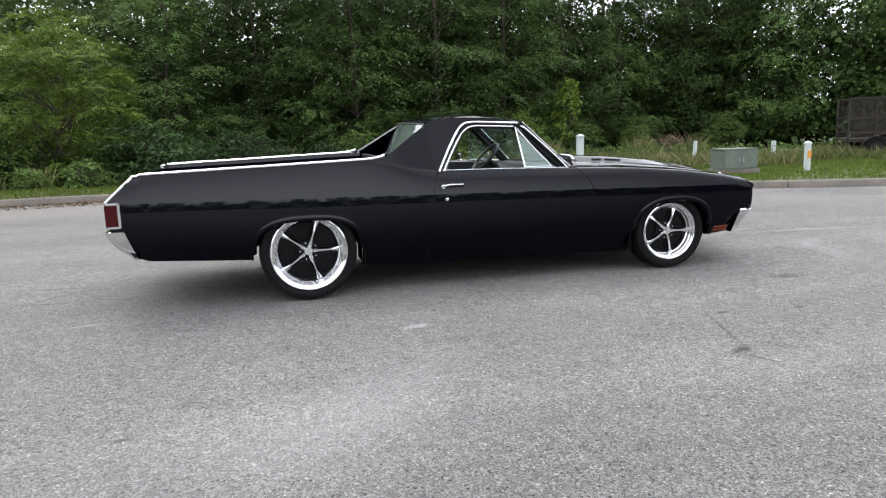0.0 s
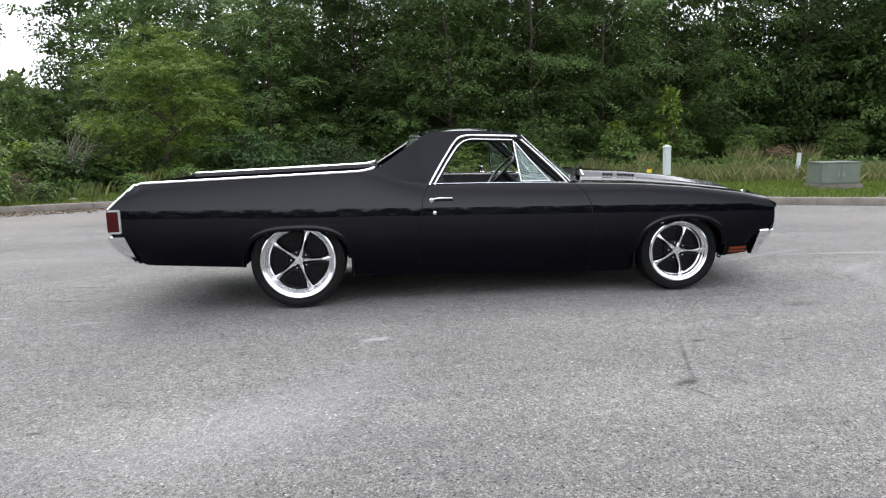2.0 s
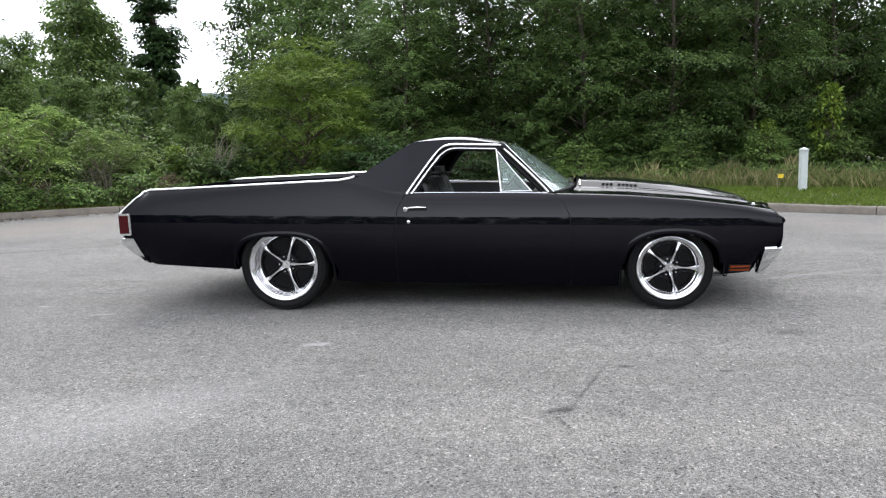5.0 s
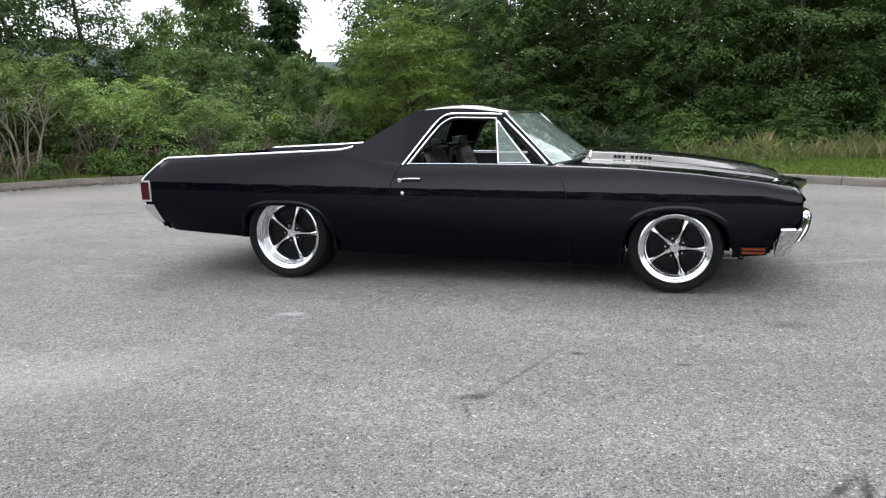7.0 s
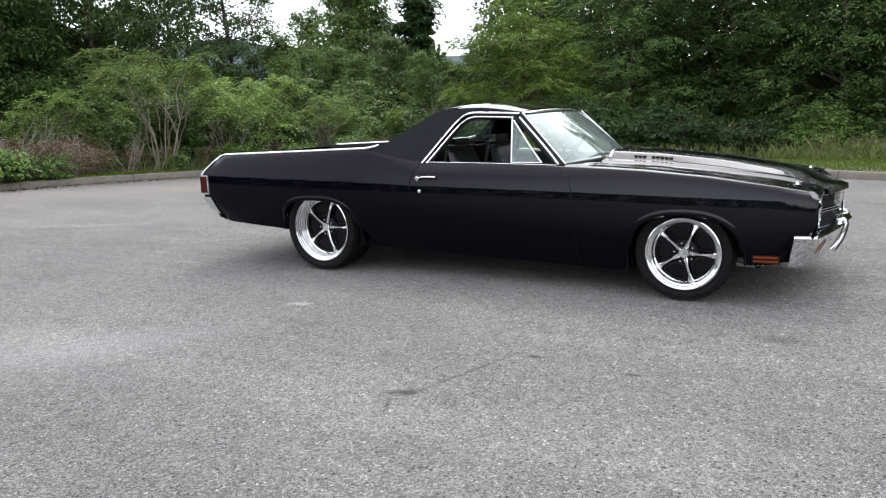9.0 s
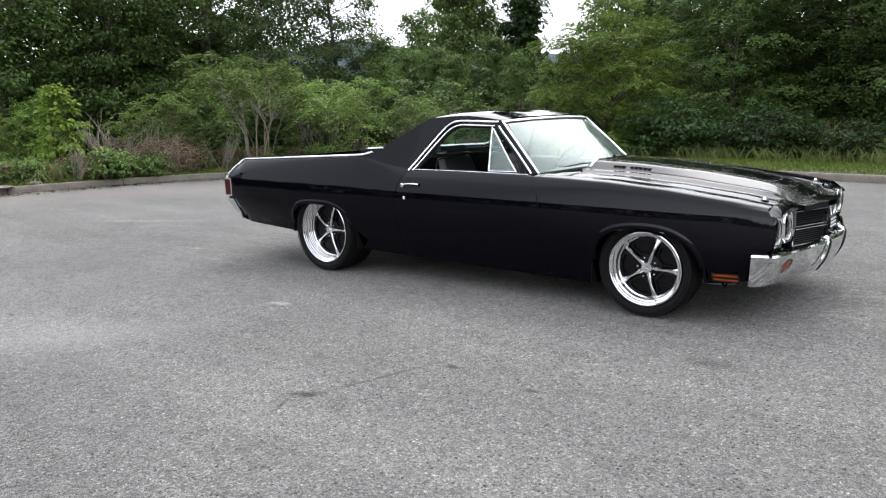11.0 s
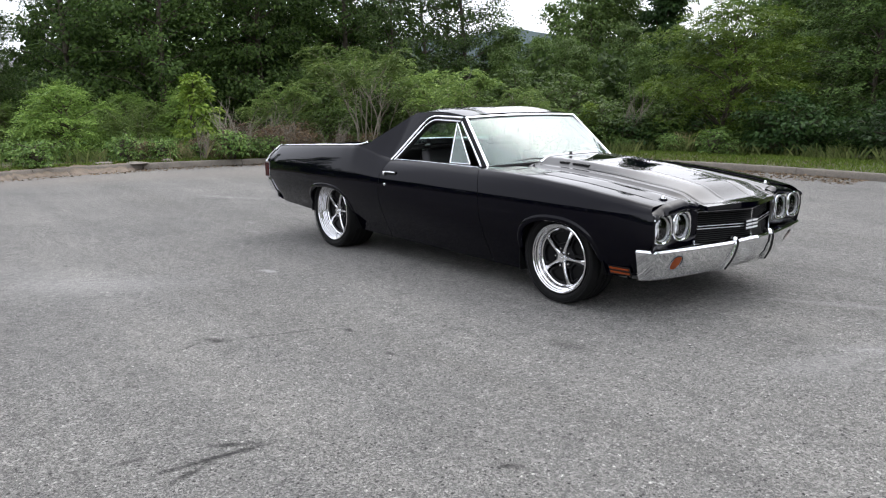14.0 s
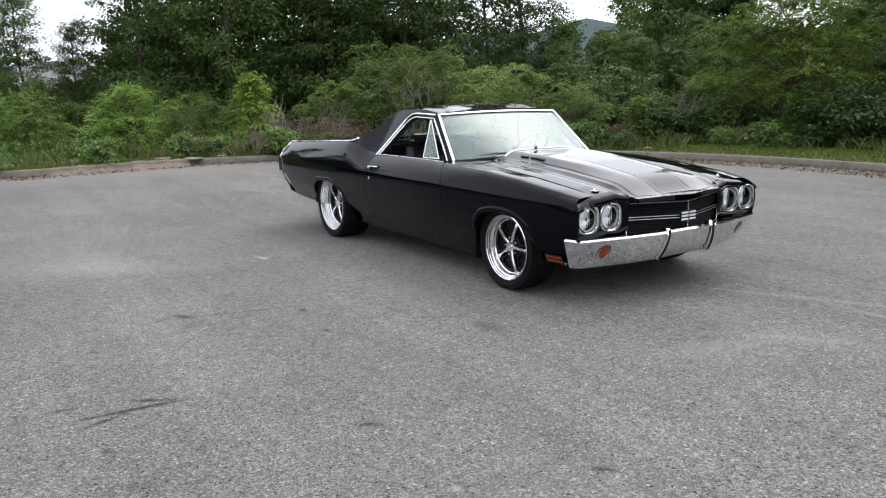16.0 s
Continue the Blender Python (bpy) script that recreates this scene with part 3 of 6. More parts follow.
def arch_lip(cx, a, b, cz, p, lo):
    pts = []
    for k in range(41):
        th = math.pi * k / 40
        c, s = math.cos(th), math.sin(th)
        x = cx - a * math.copysign(abs(c) ** (2 / p), c)
        z = cz + b * abs(s) ** (2 / p)
        if z < lo:
            z = lo
        pts.append((x, -flank_y(x, z) + 0.006, z + 0.014))
    return tube(pts, 0.024, 10, flat=0.75, up=(0, 1, 0))


for cx, a, b, cz, p in AXLES:
    both("arch_lip", arch_lip(cx, a, b, cz, p, cz + 0.03), PAINT, car)
    # wheel housing: a dark arch behind the opening
    rows = []
    for y in (-0.875, -0.60, -0.45):
        arc = [(cx + (a + 0.012) * math.cos(math.pi * k / 20), y, cz + 0.03 + (b + 0.05) * math.sin(math.pi * k / 20)) for k in range(21)]
        rows.append([(arc[0][0], y, lerp_table(SILL, arc[0][0]) + 0.004)] + arc + [(arc[-1][0], y, lerp_table(SILL, arc[-1][0]) + 0.004)])
    both("wheel_housing", grid_mesh("wheel_housing", rows, 60, thick=0.004), UNDER, car)

# under-floor pan, lower than the sills are wide
bm = box(-2.6, -1.9, -0.72, 0.72, 0.40, 0.60, 0.03)
box(-0.98, 1.1, -0.70, 0.70, 0.20, 0.30, 0.02, bm=bm)
box(1.86, 2.1, -0.70, 0.70, 0.26, 0.46, 0.02, bm=bm)
box(-1.9, -1.06, -0.44, 0.44, 0.36, 0.62, 0.02, bm=bm)
box(1.1, 1.86, -0.44, 0.44, 0.22, 0.62, 0.02, bm=bm)
part("floor_pan", bm, UNDER, car)
# frame rail and anti-roll bar that show under the nose
part("anti_roll_bar", tube(smooth_path([(1.60, -0.62, 0.24), (1.86, -0.60, 0.21), (1.93, -0.3, 0.2), (1.93, 0.3, 0.2), (1.86, 0.60, 0.21), (1.60, 0.62, 0.24)], 5), 0.015), STEEL, car)
both("tow_eye", tube([(1.90 + 0.014 * math.cos(k * math.pi / 6), -0.66, 0.226 + 0.014 * math.sin(k * math.pi / 6)) for k in range(12)], 0.007, 6, True), UNDER, car)
part("lower_valance", grid_mesh("lower_valance", [[(2.10 + 0.06 * (1 - (y / 0.8) ** 2), y, z) for y in np.linspace(-0.80, 0.80, 17)] for z in (0.26, 0.34, 0.46)], 60, thick=0.01), PAINT, car)

# ---- cab: sail panels, roof, glass ----
SAIL_LO = smooth_path([(-1.00, 0, 1.004), (-0.80, 0, 0.965), (-0.62, 0, 0.920), (-0.50, 0, 0.897), (-0.445, 0, 0.905), (-0.34, 0, 1.06), (-0.255, 0, 1.18), (-0.17, 0, 1.232), (0.0, 0, 1.228), (0.25, 0, 1.214)], 6)
SAIL_HI = smooth_path([(-1.00, 0, 1.008), (-0.885, 0, 1.020), (-0.77, 0, 1.085), (-0.66, 0, 1.155), (-0.55, 0, 1.225), (-0.455, 0, 1.278), (-0.33, 0, 1.291), (-0.16, 0, 1.294), (0.0, 0, 1.285), (0.27, 0, 1.248)], 6)


def cab_y(x, z):
    x = min(x, 0.1)
    zs = lerp_table(SHOULDER, x)
    k = lerp_table(INSET, x) * 1.25 / (zs - lerp_table(CREASE, x))
    h = max(0.0, z - zs)
    return flank_y(x, zs) - 0.62 * h - (k - 0.62) * 0.06 * (1 - math.exp(-h / 0.06))


def sail_rows():
    rows = []
    for lo, hi in zip(SAIL_LO, SAIL_HI):
        row = []
        for k in range(8):
            q = lo.lerp(hi, k / 7)
            row.append((q.x, -cab_y(q.x, q.z), q.z))
        rows.append(row)
    return rows


both("sail_panel", grid_mesh("sail_panel", sail_rows(), 40, thick=-0.03), PAINT, car, "satin black cab pillar")
rows = []
for q in [h for h in SAIL_HI if h.x >= -0.46]:
    ye = cab_y(q.x, q.z)
    crown = 0.031 * sstep(-0.62, -0.2, q.x) * (1 - 0.35 * sstep(0.0, 0.27, q.x)) + 0.004
    rows.append([(q.x - 0.05 * (1 - (t * t)) * sstep(-0.2, -0.46, q.x) + 0.035 * (1 - t * t) * sstep(0.0, 0.27, q.x), ye * t, q.z + crown * (1 - abs(t) ** 5)) for t in np.linspace(-1, 1, 41)])
part("roof", grid_mesh("roof", rows, 40, thick=-0.02), PAINT, car)
# windscreen header and A-pillars
WS_TOP = [(0.272 + 0.035 * (1 - t * t), 0.632 * t, 1.236 + 0.014 * (1 - t * t)) for t in np.linspace(-1, 1, 21)]
WS_BOT = [(0.635 + 0.17 * (1 - abs(t) ** 2.2), 0.735 * t, 0.872 + 0.018 * (1 - t * t)) for t in np.linspace(-1, 1, 21)]
rows = []
for k in range(9):
    f = k / 8
    rows.append([(a[0] + (b[0] - a[0]) * f + 0.012 * math.sin(math.pi * f), a[1] + (b[1] - a[1]) * f, a[2] + (b[2] - a[2]) * f) for a, b in zip(WS_TOP, WS_BOT)])
windscreen = part("windscreen", grid_mesh("windscreen", rows, 50, thick=-0.005), GLASS, car, "curved clear windscreen glass")
windscreen.visible_shadow = False
both("windscreen_pillar", tube([(0.262, -0.642, 1.235), (0.40, -0.684, 1.095), (0.53, -0.722, 0.965), (0.62, -0.75, 0.868)], 0.022, 8, flat=0.8), PAINT, car)
frame_path = [Vector(p) for p in WS_TOP] + [Vector(WS_TOP[-1]).lerp(Vector(WS_BOT[-1]), k / 6) for k in range(1, 6)] + [Vector(p) for p in WS_BOT[::-1]] + [Vector(WS_BOT[0]).lerp(Vector(WS_TOP[0]), k / 6) for k in range(1, 6)]
upper = [Vector(WS_BOT[0]).lerp(Vector(WS_TOP[0]), k / 7) for k in range(7)] + [Vector(p) for p in WS_TOP] + [Vector(WS_TOP[-1]).lerp(Vector(WS_BOT[-1]), k / 7) for k in range(1, 8)]
part("windscreen_trim", tube([p + Vector((0.008, 0, 0.004)) for p in upper], 0.0105, 8, False, 0.6, up=(0.7, 0, 0.7)), CHROME, car, "bright chrome windscreen moulding")
part("windscreen_lower_trim", tube([Vector(p) + Vector((0.010, 0, 0.0)) for p in WS_BOT], 0.013, 6), TRIM, car)
part("windscreen_garnish", tube([p + Vector((-0.022, 0, -0.012)) for p in frame_path], 0.02, 8, True), TRIM, car)
# rear window between the sails
rows = []
for f in np.linspace(0, 1, 7):
    rows.append([(-0.50 - 0.12 * f - 0.06 * (1 - t * t), (0.555 + 0.07 * f) * t, 1.250 - 0.255 * f + 0.012 * (1 - t * t)) for t in np.linspace(-1, 1, 13)])
rear_glass = part("rear_window", grid_mesh("rear_window", rows, 50, thick=-0.005), GLASS, car)
rear_glass.visible_shadow = False
edge = [Vector(p) for p in rows[0]] + [Vector(r[-1]) for r in rows[1:]] + [Vector(p) for p in rows[-1][::-1][1:]] + [Vector(r[0]) for r in rows[::-1][1:-1]]
part("rear_window_trim", tube(edge, 0.010, 6, True), TRIM, car)

# door-window mouldings: outer drip rail, inner frame, vent divider, vent glass
DRIP = smooth_path([(-0.468, 0, 0.895), (-0.40, 0, 1.00), (-0.32, 0, 1.115), (-0.245, 0, 1.21), (-0.165, 0, 1.252), (0.0, 0, 1.250), (0.235, 0, 1.238)], 6) + smooth_path([(0.25, 0, 1.228), (0.40, 0, 1.085), (0.53, 0, 0.955), (0.60, 0, 0.878)], 4)
INNER = smooth_path([(-0.430, 0, 0.895), (-0.36, 0, 1.00), (-0.285, 0, 1.105), (-0.215, 0, 1.185), (-0.135, 0, 1.223), (0.0, 0, 1.221), (0.205, 0, 1.211)], 6)


def cab_side_y(x, z):
    if x <= 0.25:
        return cab_y(x, z)
    f = (x - 0.25) / 0.37
    return 0.656 + 0.108 * f


both("drip_moulding", tube([(q.x, -cab_side_y(q.x, q.z) - 0.012, q.z) for q in DRIP], 0.0082, 8, flat=0.8, up=(0, 1, 0)), CHROME, car, "bright chrome drip moulding")
both("window_moulding", tube([(q.x, -cab_side_y(q.x, q.z) - 0.004, q.z) for q in INNER], 0.007, 8, flat=0.9, up=(0, 1, 0)), CHROME, car, "bright chrome window moulding")
VENT = [(0.210, -0.664, 1.204), (0.228, -0.722, 1.05), (0.246, -0.778, 0.893)]
both("vent_divider", tube(VENT, 0.0065, 8), CHROME, car)
both("vent_moulding", tube([(0.222, -0.668, 1.192), (0.31, -0.702, 1.08), (0.40, -0.738, 0.972), (0.476, -0.768, 0.888)], 0.006, 8), CHROME, car)
both("vent_sill", tube([(0.248, -0.778, 0.893), (0.36, -0.774, 0.892), (0.474, -0.768, 0.890)], 0.005, 8), CHROME, car)
va, vb, vc = Vector((0.214, -0.665, 1.196)), Vector((0.248, -0.778, 0.893)), Vector((0.474, -0.768, 0.890))
vn = (vb - va).cross(vc - va).normalized() * 0.002
vent_bm = bmesh.new()
v0, v1 = [vent_bm.verts.new(p + vn) for p in (va, vb, vc)], [vent_bm.verts.new(p - vn) for p in (va, vb, vc)]
vent_bm.faces.new(v0)
vent_bm.faces.new(v1[::-1])
for k in range(3):
    vent_bm.faces.new((v0[k], v0[(k + 1) % 3], v1[(k + 1) % 3], v1[k]))
vent = bm_mesh("vent_glass", vent_bm)
for ob in both("vent_glass", vent, GLASS, car):
    ob.visible_shadow = False
both("window_sill_trim", tube([(x, -flank_y(x, 0.885) + 0.012, lerp_table(SHOULDER, x) + 0.007) for x in np.linspace(-0.44, 0.60, 12)], 0.0032, 6), CHROME, car)
both("window_channel", tube([(q.x, -cab_side_y(q.x, q.z) + 0.022, q.z) for q in INNER] + [(0.35, -0.648, 1.085), (0.50, -0.70, 0.94), (0.56, -0.72, 0.88)], 0.021, 8), TRIM, car)
both("door_top", grid_mesh("door_top", [[(x, -flank_y(x, 0.885) + 0.075 + d, lerp_table(SHOULDER, x) + 0.004 - h) for x in np.linspace(-0.47, 0.62, 10)] for d, h in ((0.0, 0.0), (0.03, 0.01), (0.04, 0.10), (0.045, 0.55))], 60), VINYL, car)

# ---- bed ----
RAIL = [(-2.62, 0.966), (-1.8, 0.985), (-1.0, 1.004)]
both("bed_rail", grid_mesh("bed_rail", [[(x, -flank_y(x, lerp_table(SHOULDER, x)) + dy, lerp_table(RAIL, x) + dz) for x in np.linspace(-2.60, -0.86, 14)] for dy, dz in ((0.055, 0.010), (0.09, 0.012), (0.16, 0.008), (0.165, -0.02), (0.20, -0.02), (0.205, -0.40))], 30), PAINT, car)
CHROME_RAIL = [(-2.768 + lerp_table(REAR_EDGE, z), -flank_y(-2.765, z) - 0.003, z) for z in (0.80, 0.85, 0.90, 0.94)]
for xn in (-2.76, -2.70, -2.60, -2.45, -2.2, -1.9, -1.6, -1.3, -1.05):
    zt = lerp_table(SHOULDER, xn)
    CHROME_RAIL.append((xn + sstep(0.22, 0.0, xn + 2.765) * lerp_table(REAR_EDGE, zt), -flank_y(xn, zt) + 0.004, zt + 0.009))
CHROME_RAIL += [(-0.97, -0.848, 1.016), (-0.90, -0.832, 1.028), (-0.875, -0.822, 1.038)]
both("rail_moulding", tube(smooth_path(CHROME_RAIL, 3), 0.0095, 8, flat=0.9, up=(0, 1, 0)), CHROME, car, "bright chrome bed rail moulding")
bm = box(-2.60, -0.80, -0.66, 0.66, 0.52, 0.56)
box(-0.84, -0.80, -0.70, 0.70, 0.50, 1.0, 0.005, bm=bm)
part("bed_floor", bm, TRIM, car)
part("tonneau_cover", grid_mesh("tonneau_cover", [[(x, y, lerp_table(RAIL, x) - 0.045 + 0.012 * (1 - (y / 0.70) ** 2)) for y in np.linspace(-0.70, 0.70, 13)] for x in np.linspace(-2.58, -0.84, 12)], 60, thick=-0.012), COVER, car, "black soft bed cover")
tail = []
for z, x in ((0.40, -2.66), (0.58, -2.78), (0.78, -2.79), (0.92, -2.69), (0.960, -2.63), (0.965, -2.56)):
    half = min(0.86, flank_y(-2.7, max(0.62, z)) - 0.035)
    tail.append([(x - 0.02 * (1 - t * t), half * t, z) for t in np.linspace(-1, 1, 15)])
part("tailgate", grid_mesh("tailgate", tail, 30, thick=-0.02), PAINT, car)
# tail lamps at the corners, in chrome bezels
for s in (-1, 1):
    lamp = part("tail_lamp", box(-2.808, -2.716, s * 0.926, s * 0.80, 0.622, 0.798, 0.006), CHROME, car, "chrome tail lamp bezel")
    part("lens", box(-2.813, -2.727, s * 0.9295, s * 0.81, 0.633, 0.788, 0.005), RED_LENS, lamp, "dark red ribbed lens")
REAR_WEDGE = [(0.586, -2.790, -2.708, 0.03), (0.600, -2.815, -2.706, 0.012), (0.597, -2.830, -2.703, 0.0), (0.575, -2.834, -2.697, 0.0), (0.554, -2.828, -2.690, 0.0), (0.520, -2.808, -2.680, 0.0), (0.488, -2.786, -2.671, 0.0), (0.450, -2.746, -2.660, 0.0), (0.412, -2.704, -2.648, 0.0), (0.390, -2.684, -2.641, 0.0), (0.380, -2.672, -2.638, 0.012)]
rows = []
for z, xr, xf, inset in REAR_WEDGE:
    side = flank_y(-2.7, z) + 0.014 - inset
    half = [(xf + 0.004, side * 0.92, z)] + [(xf + (xr + 0.02 - xf) * q, side - 0.012 * q, z) for q in (0, 0.35, 0.7, 0.93)]
    half += [(xr + 0.008, side - 0.024, z), (xr, side - 0.05, z)] + [(xr - 0.022 * (1 - q * q), (side - 0.05) * q, z) for q in (0.93, 0.8, 0.6, 0.4, 0.2, 0.0)]
    rows.append([(x, -y, h) for x, y, h in half] + [(x, y, h) for x, y, h in half[-2::-1]])
part("rear_bumper", grid_mesh("rear_bumper", rows, 28), CHROME, car, "polished chrome rear bumper")

# ---- hood ----
HOOD_EDGE = [(0.70, 0.868), (1.2, 0.842), (1.6, 0.803), (2.0, 0.748), (2.17, 0.714), (2.30, 0.70)]
BULGE = [(0.80, 0.050), (1.1, 0.048), (1.6, 0.040), (2.0, 0.026), (2.25, 0.004)]


def rise(u):
    """A straight ramp from 0 to 1 with softened ends."""
    return 0.25 * sum(min(1.0, max(0.0, u + d)) for d in (-0.09, -0.03, 0.03, 0.09))


def hood_z(x, y):
    a = abs(y)
    z = lerp_table(HOOD_EDGE, x) + 0.030 * (1 - (a / 0.71) ** 3)
    z += soft_table(BULGE, x) * rise((0.40 - a) / (0.10 + 0.06 * sstep(1.3, 2.1, x)))
    z -= 0.018 * sstep(0.56, 0.48, a) * sstep(0.42, 0.48, a)
    drop = sstep(2.06, 2.27, x) * sstep(0.50, 0.40, a)
    return z - 0.045 * drop


YS = sorted(set([0.0, 0.03, -0.03] + [round(v, 4) for v in np.linspace(-0.708, 0.708, 41)] + [s * v for s in (-1, 1) for v in (0.29, 0.305, 0.32, 0.335, 0.35, 0.36, 0.37, 0.385, 0.40, 0.41, 0.418, 0.125, 0.135, 0.42, 0.43)]))


def peak(y):
    """The nose's bow: 1 at the centre line, falling almost straight to 0 at the grille's ends."""
    a = abs(y) / 0.46
    return max(0.0, 1 - (a * a / 0.24 if a < 0.12 else a - 0.06 + 0.06 * a))


def hood_front(y):
    a = abs(y)
    return 2.256 + 0.112 * peak(a) if a < 0.42 else 2.256 + 0.112 * peak(0.42) - 0.10 * sstep(0.42, 0.48, a)


def hood_rear(y):
    return 0.86 - 0.16 * (abs(y) / 0.708) ** 2.2


rows = []
for f in np.linspace(0, 1, 44):
    rows.append([(hood_rear(y) + (hood_front(y) - hood_rear(y)) * f, y, hood_z(hood_rear(y) + (hood_front(y) - hood_rear(y)) * f, y)) for y in YS])
rows.append([(hood_front(y) + 0.004, y, hood_z(hood_front(y), y) - 0.03) for y in YS])
hood_me = grid_mesh("hood", rows, 40, flip=True)
hood_me.materials.append(PAINT)
hood_me.materials.append(STRIPE)
for p in hood_me.polygons:
    c = p.center
    a = abs(c.y)
    if 0.13 < a < 0.405:
        p.material_index = 1
hood = part("hood", hood_me, None, car, "black hood with a raised centre and two charcoal stripes")
for s in (-1, 1):
    # thin outlines inside each stripe
    for y0 in (0.155, 0.375):
        part("pinstripe", grid_mesh("pinstripe", [[(x, s * (y0 + d), hood_z(x, y0) + 0.0016) for d in (0, 0.006)] for x in np.linspace(1.30, hood_front(y0) - 0.045, 24)], 60), TRIM, hood)
    part("pinstripe", grid_mesh("pinstripe", [[(hood_front(y) - 0.051 + d, s * y, hood_z(hood_front(y) - 0.051 + d, y) + 0.0016) for d in (0, 0.006)] for y in np.linspace(0.155, 0.381, 10)], 60), TRIM, hood)
    pin = part("hood_pin", lathe([(0.0, 0.028), (0.004, 0.028), (0.005, 0.012), (0.016, 0.010), (0.018, 0.0)], 20, "z"), CHROME, hood, "chrome hood pin")
    pin.location = (2.10, s * 0.62, hood_z(2.10, 0.62) + 0.001)
both("hood_gap", tube([(x, -0.7095, lerp_table(HOOD_EDGE, x) + 0.004) for x in np.linspace(0.71, 2.15, 24)], 0.0055, 6), UNDER, car, "dark seam beside the hood")
# raised rear opening of the scoop with dark side slots
rows = [[(0.845 - 0.002, y, hood_z(0.86, y) - h) for y in np.linspace(-0.36, 0.36, 21)] for h in (0.001, 0.05)]
part("scoop_mouth", grid_mesh("scoop_mouth", rows, 60), TRIM, hood)
part("scoop_trim", tube([(0.848, y, hood_z(0.86, y) + 0.004) for y in np.linspace(-0.38, 0.38, 21)], 0.007, 6), CHROME, hood)
for s in (-1, 1):
    for k in range(9):
        if k == 3:
            continue
        x = 1.02 + 0.031 * k
        part("scoop_slot", box(x, x + 0.022, s * 0.345 - 0.016, s * 0.345 + 0.016, hood_z(x, 0.345) - 0.006, hood_z(x, 0.345) + 0.006, 0.002, 1), TRIM, hood)
# cowl between hood and windscreen, wipers
rows = []
for f in np.linspace(0, 1, 5):
    rows.append([(0.60 + 0.20 * (1 - abs(t) ** 2.2) + (hood_rear(0.74 * t) + 0.06 - 0.60 - 0.20 * (1 - abs(t) ** 2.2)) * f, 0.74 * t, 0.862 + 0.012 * (1 - t * t) - 0.012 * f) for t in np.linspace(-1, 1, 17)])
part("cowl", grid_mesh("cowl", rows, 60, thick=-0.01), PAINT, car)
for y0 in (-0.42, 0.18):
    wiper = part("wiper", tube(smooth_path([(0.83, y0 + 0.36, 0.895), (0.80, y0 + 0.18, 0.915), (0.775, y0, 0.925)], 4), 0.006, 6), TRIM, car, "black wiper arm")
    part("blade", tube(smooth_path([(0.765, y0 - 0.17, 0.915), (0.785, y0 + 0.02, 0.922), (0.80, y0 + 0.22, 0.91)], 4), 0.005, 6), TRIM, wiper)

# ---- nose: lamp panels, headlamps, grille, bumper ----
LAMPS = ((0.795, 2.212), (0.604, 2.216))
# how far the panel stands forward, from its top edge down
BROW = ((0.0, -0.005), (0.03, 0.020), (0.08, 0.040), (0.14, 0.050), (0.17, 0.048), (0.20, 0.038), (0.35, 0.036), (0.6, 0.038), (0.85, 0.030), (1.0, 0.020))
for s in (-1, 1):
    rows = []
    for f in sorted(set([0.0, 0.03, 0.08, 0.14, 0.17, 0.20] + [round(v, 3) for v in np.linspace(0.23, 1.0, 34)])):
        dx = float(np.interp(f, *zip(*BROW)))
        row = []
        for a in np.linspace(0.452, 0.890, 56):
            top = hood_z(2.16, min(a, 0.70)) - 0.038 * sstep(0.70, 0.89, a)
            z = top + (0.455 - top) * f
            near = min(math.hypot(a - y, z - 0.583) for y, _ in LAMPS)
            row.append((2.180 + dx + 0.014 * sstep(0.872, 0.890, a) + 0.012 * sstep(0.60, 0.45, a) - 0.080 * sstep(0.088, 0.079, near), s * a, z))
        rows.append(row)
    part("lamp_panel", grid_mesh("lamp_panel", rows, 50, thick=-0.008), PAINT, car)
    for y, x in LAMPS:
        lamp = new("headlamp")
        lamp.parent = car
        lamp.location = (x + 0.006, s * y, 0.583)
        # squared chrome bezel
        rows = []
        for r, d in ((0.0905, -0.012), (0.0905, 0.006), (0.088, 0.012), (0.084, 0.013), (0.079, 0.009), (0.0755, -0.03)):
            ring = []
            for k in range(40):
                th = 2 * math.pi * k / 40
                e = 2 / (2.0 + 1.5 * (r - 0.0755) / 0.015)
                c, q = math.cos(th), math.sin(th)
                ring.append((d, r * math.copysign(abs(c) ** e, c), r * math.copysign(abs(q) ** e, q)))
            rows.append(ring)
        part("bezel", grid_mesh("bezel", rows, 40, True), CHROME, lamp)
        part("reflector", lathe([(-0.055, 0.0), (-0.052, 0.02), (-0.040, 0.046), (-0.018, 0.066), (0.0, 0.074)], 32, "x"), REFLECTOR, lamp)
        part("bulb_shield", lathe([(-0.05, 0.0), (-0.022, 0.010), (-0.012, 0.012), (-0.010, 0.0)], 16, "x"), ALLOY, lamp)
        lens = part("lens", lathe([(0.0, 0.075), (0.008, 0.060), (0.014, 0.036), (0.016, 0.0005), (0.012, 0.0005), (0.010, 0.036), (0.004, 0.060), (-0.004, 0.075), (0.0, 0.075)], 32, "x"), LENS, lamp, "clear fluted glass lens")
        lens.visible_shadow = False

grille = new("grille")
grille.parent = car


def grille_x(y):
    return 2.222 + 0.118 * peak(y)


